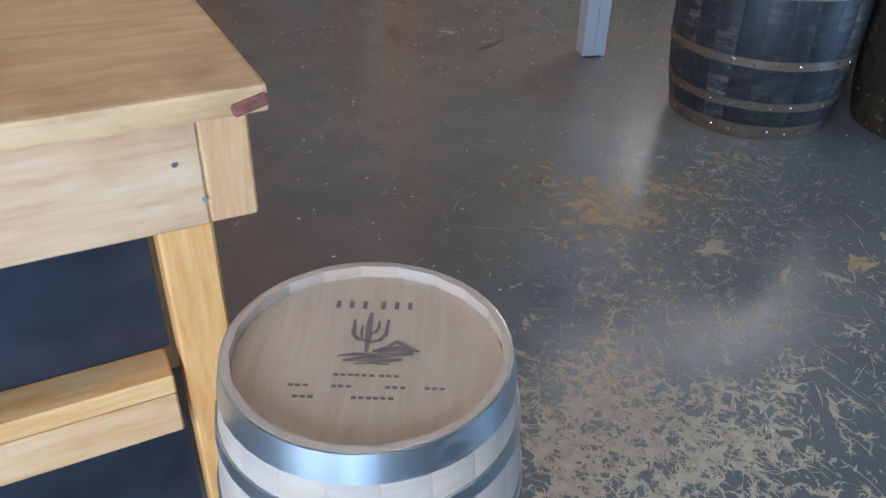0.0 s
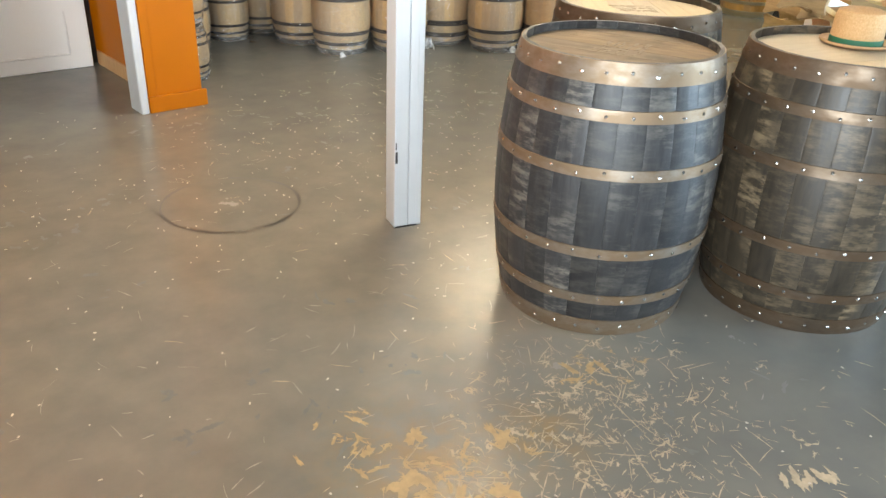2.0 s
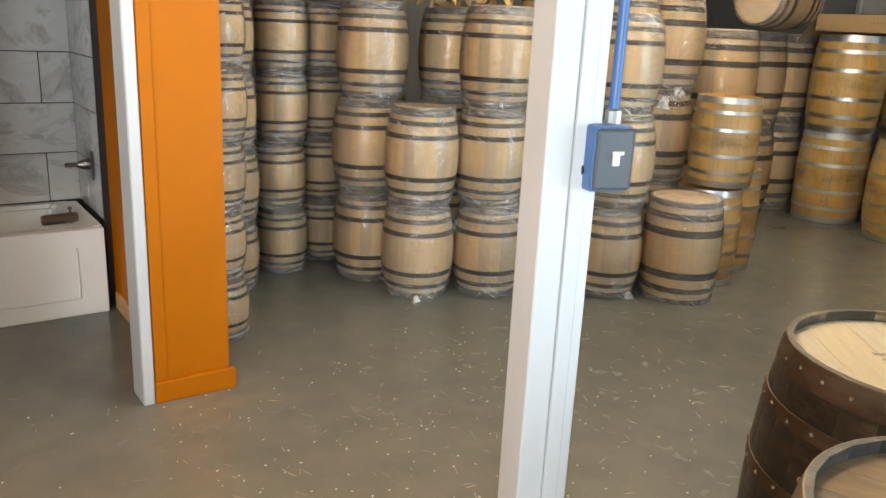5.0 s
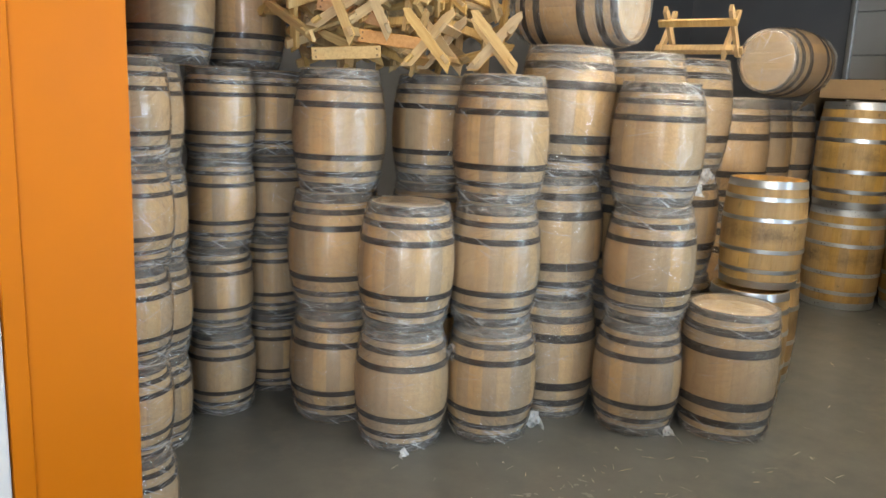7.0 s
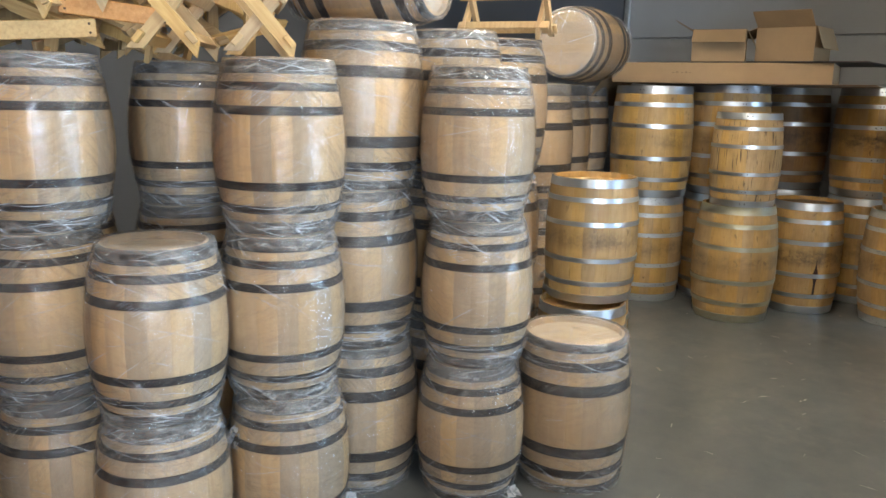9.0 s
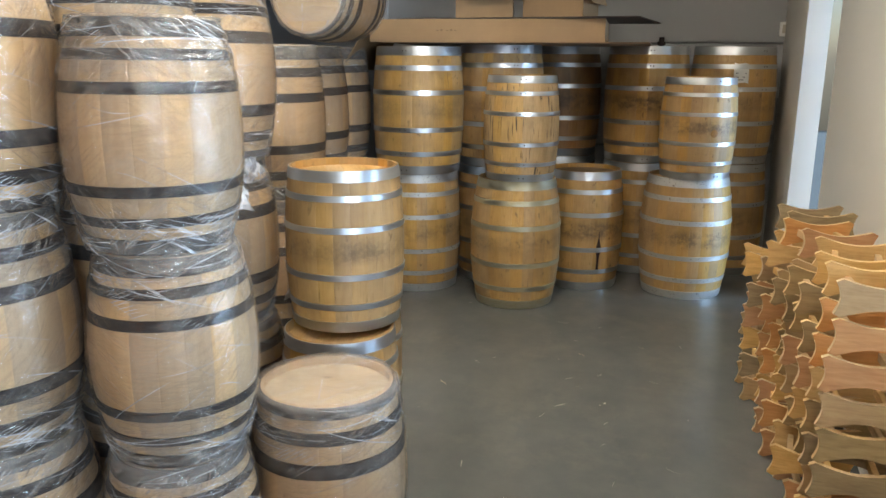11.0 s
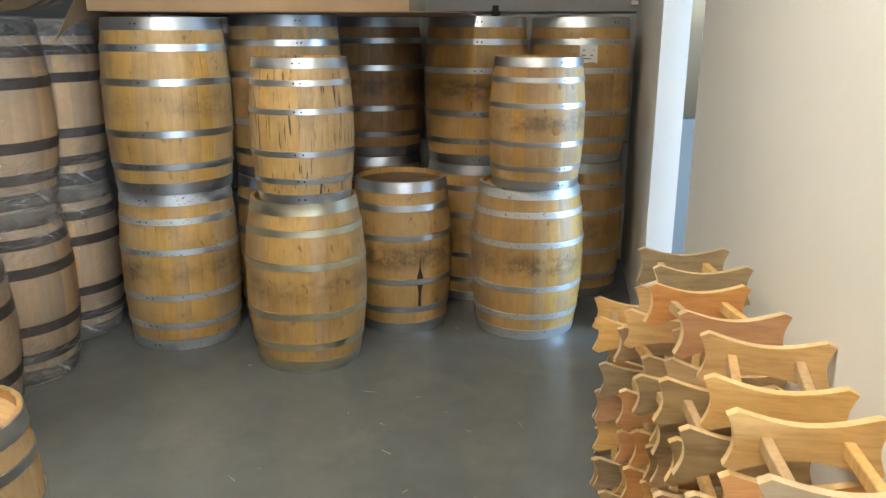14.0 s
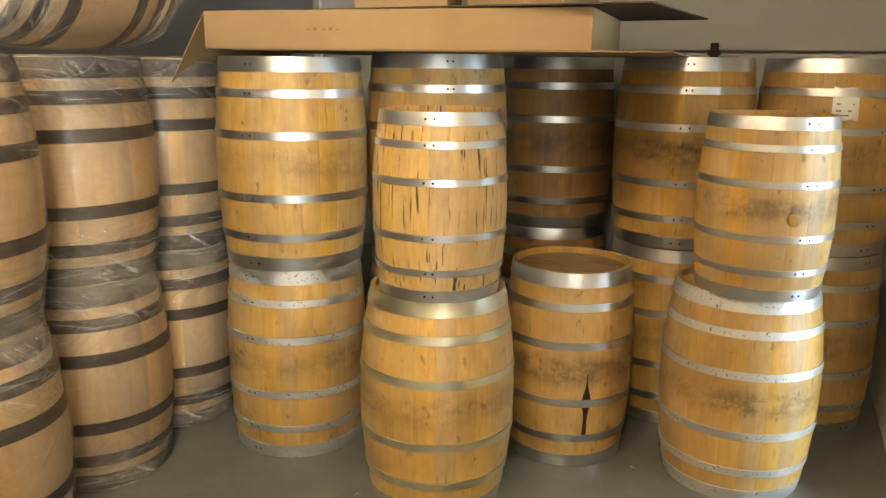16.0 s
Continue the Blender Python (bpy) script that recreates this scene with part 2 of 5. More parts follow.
def film_material():
    """Clear stretch film: see-through, dulled by a warm haze, with fine tight creases that catch the light."""
    m = Mat("stretch_film")
    t = m.t
    t.nodes.remove(m.b)
    out = t.nodes["Material Output"]

    def lines(tilt, scale, detail=3, distort=0.3):
        """Noise drawn out into fine lines, tilted away from level."""
        turn = m.node("ShaderNodeMapping", Rotation=(radians(tilt), radians(tilt * 0.7), 0))
        m.link(m.coords((1, 1, 1)), turn.inputs[0])
        flat = m.node("ShaderNodeMapping", Scale=(1.0, 1.0, 11.0))
        m.link(turn.outputs[0], flat.inputs[0])
        n = m.node("ShaderNodeTexNoise", Scale=scale, Detail=detail, Roughness=0.6, Distortion=distort)
        m.link(flat.outputs[0], n.inputs["Vector"])
        return n.outputs["Fac"]

    level, left, right = lines(3, 4.2), lines(34, 3.0), lines(-40, 3.4)
    soft = m.noise(6, 3, 0.6, (1, 1, 1.4), distort=0.8)
    where = m.ramp(m.noise(4.0, 2, 0.5), [(0.42, 0.0), (0.62, 1.0)])
    where_b = m.ramp(m.noise(5.0, 2, 0.5, (1, 1, 0.8)), [(0.46, 0.0), (0.6, 1.0)])

    def thin(n, wide):
        return m.ramp(m.math("ABSOLUTE", m.math("SUBTRACT", n, 0.5)), [(0.0, 1.0), (wide, 0.15), (wide * 2.5, 0.0)])

    up = t.nodes.new("ShaderNodeSeparateXYZ")
    m.link(t.nodes.new("ShaderNodeTexCoord").outputs["Generated"], up.inputs[0])
    ends = m.ramp(m.math("ABSOLUTE", m.math("SUBTRACT", up.outputs[2], 0.5)), [(0.16, 0.30), (0.42, 1.0)])
    crease = m.math("MAXIMUM", m.math("MULTIPLY", thin(level, 0.045), m.math("MULTIPLY_ADD", where, 0.8, 0.2)),
                    m.math("MAXIMUM", m.math("MULTIPLY", thin(left, 0.04), where_b), m.math("MULTIPLY", thin(right, 0.04), m.math("SUBTRACT", 1.0, where_b))))
    crease = m.math("MULTIPLY", m.math("MULTIPLY", crease, ends), m.ramp(up.outputs[2], [(0.962, 1.0), (0.972, 0.12)]))
    tuck = m.ramp(m.math("ABSOLUTE", m.math("SUBTRACT", up.outputs[2], 0.5)), [(0.27, 0.05), (0.44, 1.0), (0.478, 1.0), (0.486, 0.0)])
    cells = m.node("ShaderNodeTexVoronoi", Scale=17.0)
    m.link(m.coords((1.0, 1.0, 2.2)), cells.inputs["Vector"])
    crumple = m.math("MULTIPLY", m.math("ADD", cells.outputs["Distance"], m.noise(22, 3, 0.6, (1, 1, 2.5), distort=1.2)), tuck)
    bump = m.node("ShaderNodeBump", Strength=0.9, Distance=0.011)
    m.link(m.math("MULTIPLY_ADD", m.math("ADD", crease, crumple), 0.75, m.math("MULTIPLY_ADD", level, 0.20, m.math("MULTIPLY", soft, 0.22))), bump.inputs["Height"])
    clear = t.nodes.new("ShaderNodeBsdfTransparent")
    clear.inputs[0].default_value = (0.985, 0.975, 0.96, 1)
    gloss = m.node("ShaderNodeBsdfGlossy", Roughness=0.10)
    gloss.inputs[0].default_value = (1.0, 0.97, 0.93, 1)
    haze = m.node("ShaderNodeBsdfDiffuse")
    haze.inputs[0].default_value = (0.78, 0.73, 0.67, 1)
    m.link(bump.outputs[0], gloss.inputs["Normal"])
    lw = m.node("ShaderNodeFresnel", IOR=1.40)
    m.link(bump.outputs[0], lw.inputs["Normal"])
    shine = m.math("MULTIPLY_ADD", lw.outputs[0], 0.70, m.math("MULTIPLY_ADD", crease, 0.16, 0.018), clamp=True)
    milky = m.math("MULTIPLY_ADD", m.ramp(soft, [(0.45, 0.0), (0.7, 1.0)]), 0.045, m.math("MULTIPLY_ADD", ends, 0.012, 0.002))
    milky = m.math("MULTIPLY_ADD", m.math("ADD", crease, m.math("MULTIPLY", m.ramp(crumple, [(0.85, 0.0), (1.0, 1.0)]), 0.35)), 0.30, milky)
    milky = m.math("ADD", milky, m.math("MULTIPLY", m.ramp(up.outputs[2], [(0.968, 0.0), (0.985, 0.28)]), m.math("MULTIPLY_ADD", soft, 0.6, 0.5)), clamp=True)
    a = t.nodes.new("ShaderNodeMixShader")
    m.link(milky, a.inputs[0])
    m.link(clear.outputs[0], a.inputs[1])
    m.link(haze.outputs[0], a.inputs[2])
    b = t.nodes.new("ShaderNodeMixShader")
    m.link(shine, b.inputs[0])
    m.link(a.outputs[0], b.inputs[1])
    m.link(gloss.outputs[0], b.inputs[2])
    m.link(b.outputs[0], out.inputs[0])
    return m.m


def crease_material():
    """Film pulled into threads: whitish, half see-through."""
    m = Mat("film_thread")
    t = m.t
    out = t.nodes["Material Output"]
    m.b.inputs["Base Color"].default_value = (0.86, 0.86, 0.87, 1)
    m.b.inputs["Roughness"].default_value = 0.25
    clear = t.nodes.new("ShaderNodeBsdfTransparent")
    a = t.nodes.new("ShaderNodeMixShader")
    m.link(m.ramp(m.noise(16, 3, 0.6), [(0.3, 0.12), (0.6, 0.75)]), a.inputs[0])
    m.link(clear.outputs[0], a.inputs[1])
    m.link(m.b.outputs[0], a.inputs[2])
    m.link(a.outputs[0], out.inputs[0])
    return m.m


def plain(name, colour, rough=0.5, metal_=0.0, glow=0.0, tint=None):
    m = Mat(name, rough, metal_)
    m.b.inputs["Base Color"].default_value = (*colour, 1)
    if glow:
        m.b.inputs["Emission Color"].default_value = (*(tint or colour), 1)
        m.b.inputs["Emission Strength"].default_value = glow
    return m.m


FLOOR = floor_material()
FILM = film_material()
THREAD = crease_material()
PALE_OAK = wood("new_oak", (0.48, 0.317, 0.170), (0.545, 0.377, 0.214), (0.605, 0.437, 0.262), 0.65, (10, 10, 1.0), spread=0.40, bump=0.12)
AMBER_OAK = wood("weathered_oak", (0.37, 0.207, 0.066), (0.46, 0.280, 0.100), (0.53, 0.350, 0.140), 0.5, (10, 10, 1.0), spread=0.22, stain=0.3, stain_colour=(0.16, 0.085, 0.03), smudge=0.95, fissure=0.4)
CRACKED_OAK = wood("cracked_oak", (0.31, 0.18, 0.065), (0.42, 0.26, 0.10), (0.51, 0.34, 0.15), 0.6, spread=0.12, stain=0.4, stain_colour=(0.10, 0.06, 0.03), fissure=0.95)
DEEP_OAK = wood("old_cask_oak", (0.21, 0.105, 0.036), (0.27, 0.145, 0.052), (0.33, 0.19, 0.075), 0.55, spread=0.2, stain=0.4, stain_colour=(0.08, 0.045, 0.02), smudge=0.9)
BLACK_OAK = worn_wood("charred_grey_oak", (0.016, 0.016, 0.018), (0.040, 0.039, 0.040), (0.17, 0.155, 0.13))
GREY_OAK = worn_wood("greyed_oak", (0.018, 0.014, 0.010), (0.045, 0.033, 0.021), (0.18, 0.13, 0.078))
HEAD_PALE = wood("pale_head_oak", (0.52, 0.41, 0.265), (0.60, 0.49, 0.335), (0.66, 0.56, 0.41), 0.6, (12, 1.0, 12), 0.07, stain=0.2, stain_colour=(0.36, 0.25, 0.14))
HEAD_DARK = wood("stained_head_oak", (0.13, 0.085, 0.05), (0.22, 0.15, 0.09), (0.33, 0.24, 0.15), 0.7, (6, 0.8, 6), 0.25, stain=0.85, stain_colour=(0.05, 0.033, 0.02))
HEAD_AMBER = wood("amber_head_oak", (0.42, 0.25, 0.09), (0.56, 0.36, 0.15), (0.64, 0.44, 0.21), 0.55, (12, 1.1, 12), 0.12, stain=0.25, stain_colour=(0.2, 0.11, 0.04))
HEAD_PINK = wood("washed_head_oak", (0.42, 0.31, 0.22), (0.50, 0.38, 0.28), (0.56, 0.44, 0.34), 0.6, (10, 1.0, 10), 0.06)
BLACK_IRON = metal("black_hoop_iron", (0.040, 0.029, 0.025), (0.032, 0.021, 0.017), 0.9, 0.52)
GALVANISED = metal("galvanised_hoop", (0.60, 0.625, 0.64), (0.42, 0.42, 0.40), 0.16, 0.36, 0.35)
CRUSTED = metal("flaking_zinc_hoop", (0.52, 0.54, 0.55), (0.50, 0.50, 0.48), 0.62, 0.42, 0.4, 1.0)
DULL_HOOP = metal("tarnished_hoop", (0.52, 0.49, 0.37), (0.40, 0.34, 0.20), 0.5, 0.42)
RUSTY_HOOP = metal("rusty_hoop", (0.38, 0.33, 0.28), (0.225, 0.15, 0.092), 0.84, 0.36, dull=0.42)
BROWN_HOOP = metal("brown_hoop", (0.22, 0.17, 0.13), (0.115, 0.073, 0.044), 0.86, 0.36, dull=0.35)
RIVET = metal("bright_rivet", (0.85, 0.83, 0.8), (0.5, 0.45, 0.4), 0.1, 0.25)
EDGE_PINE = wood("sawn_pine_edge", (0.50, 0.33, 0.15), (0.62, 0.44, 0.22), (0.70, 0.53, 0.30), 0.6, (12, 12, 1.4), 0.2)
PINE = wood("pine_board", (0.55, 0.22, 0.055), (0.71, 0.355, 0.12), (0.79, 0.47, 0.195), 0.6, (12, 12, 1.4), 0.3)
PINE_X = wood("planed_pine", (0.35, 0.20, 0.075), (0.50, 0.32, 0.135), (0.61, 0.43, 0.21), 0.55, (12, 12, 1.2), 0.35)
CEDAR = wood("reddish_board", (0.38, 0.17, 0.06), (0.54, 0.27, 0.105), (0.64, 0.37, 0.17), 0.6, (12, 1.4, 12), 0.35)
WEATHERED = wood("weathered_cradle_board", (0.20, 0.135, 0.06), (0.34, 0.24, 0.115), (0.44, 0.33, 0.175), 0.65, (10, 1.2, 10), 0.4, stain=0.2)
CRADLE_PINE = wood("cradle_board", (0.38, 0.225, 0.085), (0.56, 0.36, 0.15), (0.66, 0.465, 0.225), 0.6, (12, 1.4, 12), 0.5, stain=0.12)
BENCH_PINE = wood("bench_pine", (0.50, 0.25, 0.085), (0.66, 0.39, 0.165), (0.75, 0.51, 0.27), 0.55, (1.0, 7, 7), 0.15, stain=0.6, stain_colour=(0.24, 0.12, 0.045))
BENCH_APRON = wood("bleached_pine", (0.52, 0.22, 0.065), (0.70, 0.385, 0.15), (0.76, 0.53, 0.30), 0.6, (0.8, 6, 6), 0.1, stain=0.45, stain_colour=(0.34, 0.19, 0.08))
WHITE_WALL = paint("cream_wall_paint", (0.75, 0.725, 0.67), 0.55, 0.02)
GREY_WALL = paint("grey_wall_paint", (0.10, 0.107, 0.12), 0.6, 0.05)
# Even dull grey, far darker than the cream partition paint.
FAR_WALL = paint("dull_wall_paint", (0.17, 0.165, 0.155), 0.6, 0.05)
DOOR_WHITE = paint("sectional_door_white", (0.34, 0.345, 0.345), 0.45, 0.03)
ORANGE = paint("orange_paint", (0.53, 0.142, 0.0), 0.55, 0.04)
ORANGE.node_tree.nodes["Principled BSDF"].inputs["Specular IOR Level"].default_value = 0.25
POST_WHITE = paint("white_post_paint", (0.62, 0.63, 0.645), 0.4, 0.04, grime=0.12)
CEIL = paint("ceiling_paint", (0.09, 0.09, 0.09), 0.7, 0.05)
CARD = paint("corrugated_card", (0.30, 0.19, 0.095), 0.75, 0.08, 5, 0.2)
DARK_CARD = paint("dark_backed_card", (0.06, 0.042, 0.03), 0.6, 0.1, 6)
CARD_IN = paint("card_edge", (0.20, 0.125, 0.062), 0.8, 0.1, 6)
# Bluish, uneven black: cloudy reflections are painted into the colour.
BLACK_VINYL = paint("black_panel", (0.022, 0.024, 0.031), 0.30, 0.45, 5, 0.3)
TUB_WHITE = plain("white_acrylic", (0.82, 0.83, 0.84), 0.22)
CHROME = plain("brushed_nickel", (0.26, 0.25, 0.24), 0.3, 1.0)
BLACK_TRIM = plain("black_metal_trim", (0.015, 0.015, 0.016), 0.35)
BLUE_BOX = plain("blue_plastic", (0.05, 0.14, 0.34), 0.4)
GREY_PLATE = plain("grey_cover_plate", (0.09, 0.10, 0.11), 0.45)
WHITE_PLASTIC = plain("white_plastic", (0.75, 0.74, 0.70), 0.4)
INK = plain("branding_ink", (0.17, 0.13, 0.12), 0.7)
PAPER = plain("paper_label", (0.68, 0.68, 0.66), 0.7)
GLOW = plain("lamp_diffuser", (0.9, 0.9, 0.88), 0.5, 0, LAMP_GLOW, (1.0, 0.93, 0.76))
FRAME_WHITE = plain("white_enamel", (0.7, 0.7, 0.68), 0.4)


# ---- builders ----
def part(name, bm, material, parent=None, label="", smooth=False):
    me = bpy.data.meshes.new(name)
    bm.normal_update()
    bm.to_mesh(me)
    bm.free()
    me.materials.append(material)
    if smooth:
        for p in me.polygons:
            p.use_smooth = True
        if material is not FILM:
            me.set_sharp_from_angle(angle=radians(38))
    ob = new(name, me)
    ob.parent = parent
    return tagged(ob, label)


def thing(name, at, label, category, group="", kind=""):
    ob = new(name)
    ob.empty_display_size = 0.05
    ob.matrix_basis = at
    return tagged(ob, label, category, group, kind)


def again(ob, parent, m=None):
    """A further part on the same mesh."""
    o = new(ob.name.split(".")[0], ob.data)
    o.parent = parent
    if m is not None:
        o.matrix_basis = m
    return o


def box(sx, sy, sz, at=(0, 0, 0), bevel=0.0, turn=None, bm=None, segments=1):
    """A box of that size; at: the middle of its base."""
    own = bmesh.new()
    bmesh.ops.create_cube(own, size=1.0)
    bmesh.ops.scale(own, vec=(sx, sy, sz), verts=own.verts)
    if bevel:
        bmesh.ops.bevel(own, geom=own.edges[:], offset=bevel, segments=segments, affect="EDGES", profile=0.6)
    m = Matrix.Translation((at[0], at[1], at[2] + sz / 2))
    if turn is not None:
        m = m @ turn
    bmesh.ops.transform(own, matrix=m, verts=own.verts)
    if bm is None:
        return own
    me = bpy.data.meshes.new("t")
    own.to_mesh(me)
    own.free()
    bm.from_mesh(me)
    bpy.data.meshes.remove(me)
    return bm


def wall_box(name, x0, y0, z0, x1, y1, z1, material, label="", parent=None, category="", kind="structure", bevel=0.0):
    bm = box(x1 - x0, y1 - y0, z1 - z0, ((x0 + x1) / 2, (y0 + y1) / 2, z0), bevel)
    ob = part(name, bm, material, parent, label)
    return tagged(ob, "", category, "", kind if parent is None else "")


def lathe(profile, segments=32, bm=None, close=False):
    """Turns (radius, height) pairs round Z."""
    bm = bm or bmesh.new()
    rings = []
    for r, z in profile:
        rings.append([bm.verts.new((r * math.cos(2 * math.pi * k / segments), r * math.sin(2 * math.pi * k / segments), z)) for k in range(segments)])
    pairs = list(zip(rings, rings[1:]))
    if close:
        pairs.append((rings[-1], rings[0]))
    for a, b in pairs:
        for k in range(segments):
            j = (k + 1) % segments
            bm.faces.new((a[k], a[j], b[j], b[k]))
    return bm


def prism(outline, thick, bm=None):
    """A flat piece: outline in (y, z), thickness along x, centred."""
    bm = bm or bmesh.new()
    a = [bm.verts.new((-thick / 2, y, z)) for y, z in outline]
    b = [bm.verts.new((thick / 2, y, z)) for y, z in outline]
    bm.faces.new(a[::-1])
    bm.faces.new(b)
    n = len(outline)
    for k in range(n):
        bm.faces.new((a[k], a[(k + 1) % n], b[(k + 1) % n], b[k]))
    return bm


# ---- casks ----
def bulge(h, rb, rh, z):
    s = 2 * z / h - 1
    return rb - (rb - rh) * abs(s) ** 2.1


def stave_mesh(h, rb, rh, n, thick, rows=9):
    bm = bmesh.new()
    half = math.pi / n * 0.996
    chime = 0.012
    grid = []
    for i in range(rows + 1):
        z = h * i / rows
        r = bulge(h, rb, rh, z)
        line = []
        for a in (-half, -half * 0.86, 0, half * 0.86, half):
            rr = r - (0.0009 if abs(a) == half else 0)
            line.append(bm.verts.new((rr * math.cos(a), rr * math.sin(a), z)))
        zi = min(max(z, chime), h - chime) if i in (0, rows) else z
        for a in (half, -half):
            rr = r - thick * (0.55 if i in (0, rows) else 1)
            line.append(bm.verts.new((rr * math.cos(a), rr * math.sin(a), z)))
        grid.append(line)
    k = len(grid[0])
    for a, b in zip(grid, grid[1:]):
        for j in range(k):
            bm.faces.new((a[j], a[(j + 1) % k], b[(j + 1) % k], b[j]))
    bm.faces.new(grid[0][::-1])
    bm.faces.new(grid[-1])
    return bm


def board_mesh(r, x0, x1, z, thick):
    """One board of a round head, between two chords."""
    steps = 7 if x1 - x0 < 1.5 * r else 28
    x0, x1 = max(x0, -r), min(x1, r)
    xs = [x0 + (x1 - x0) * k / steps for k in range(steps + 1)]
    top = [(x, math.sqrt(max(0, r * r - x * x))) for x in xs]
    ring = top + [(x, -y) for x, y in reversed(top)]
    clean = []
    for p in ring:
        if not clean or (abs(p[0] - clean[-1][0]) + abs(p[1] - clean[-1][1])) > 1e-5:
            clean.append(p)
    if abs(clean[0][0] - clean[-1][0]) + abs(clean[0][1] - clean[-1][1]) < 1e-5:
        clean.pop()
    bm = bmesh.new()
    lo = [bm.verts.new((x, y, z - thick)) for x, y in clean]
    hi = [bm.verts.new((x, y, z)) for x, y in clean]
    bm.faces.new(lo)
    bm.faces.new(hi[::-1])
    n = len(clean)
    for k in range(n):
        bm.faces.new((lo[k], hi[k], hi[(k + 1) % n], lo[(k + 1) % n]))
    bmesh.ops.recalc_face_normals(bm, faces=bm.faces)
    return bm


def hoop_mesh(h, rb, rh, z0, z1, thick=0.0035, segments=44):
    r = lambda z: bulge(h, rb, rh, min(max(z, 0), h))
    zm = (z0 + z1) / 2
    prof = [(r(z0) - 0.002, z0), (r(z0) + thick, z0 + 0.001), (r(zm) + thick, zm), (r(z1) + thick, z1 - 0.001), (r(z1) - 0.002, z1)]
    return lathe(prof, segments)


def rivet_mesh(size=0.006):
    bm = bmesh.new()
    bmesh.ops.create_icosphere(bm, subdivisions=1, radius=size)
    bmesh.ops.scale(bm, vec=(0.55, 1, 1), verts=bm.verts)
    return bm


def film_radius(h, rb, rh, z):
    s = abs(2 * z / h - 1)
    return bulge(h, rb, rh, min(max(z, 0), h)) + 0.006 + 0.005 * s ** 2.5


def film_shell(h, rb, rh, seed):
    """Stretch film drawn over a cask, bridging its narrow ends, creased and gathered over the head."""
    bm = bmesh.new()
    seg, rows = 96, 48
    rng = random.Random(seed)
    ph = Vector((rng.uniform(0, 9), rng.uniform(0, 9), rng.uniform(0, 9)))
    prof = [(0.0, h + 0.005), (rh * 0.3, h + 0.005), (rh * 0.6, h + 0.006), (rh * 0.85, h + 0.007)]
    for i in range(rows + 1):
        z = (h + 0.004) * (1 - i / rows)
        prof.append((film_radius(h, rb, rh, z), z))
    rings = []
    for r, z in prof:
        ring = []
        s = abs(2 * z / h - 1)
        for k in range(seg):
            a = 2 * math.pi * k / seg
            c = Vector((math.cos(a), math.sin(a), 0))
            wide = noise.noise(c * 2.5 + Vector((0, 0, z * 6)) + ph)
            fold = 1 - abs(noise.noise(c * 3.2 + Vector((0, 0, z * 26)) + ph * 2)) * 2.4
            tilt = 1 - abs(noise.noise(c * 6 + Vector((0, 0, (z + 0.10 * math.sin(a * 2)) * 18)) + ph * 3)) * 2.4
            rr = r + 0.004 * wide + (0.006 * max(0, fold) ** 2 + 0.005 * max(0, tilt) ** 2) * (0.06 + 1.35 * s ** 2.5)
            zz = z
            if r < rh * 0.9:
                rr, zz = r, z + 0.0015 * max(0, tilt) ** 2
            ring.append(bm.verts.new((rr * c.x, rr * c.y, zz)))
        rings.append(ring)
    for a, b in zip(rings, rings[1:]):
        for k in range(seg):
            j = (k + 1) % seg
            bm.faces.new((a[k], b[k], b[j], a[j]))
    bmesh.ops.remove_doubles(bm, verts=rings[0], dist=0.0002)
    return bm


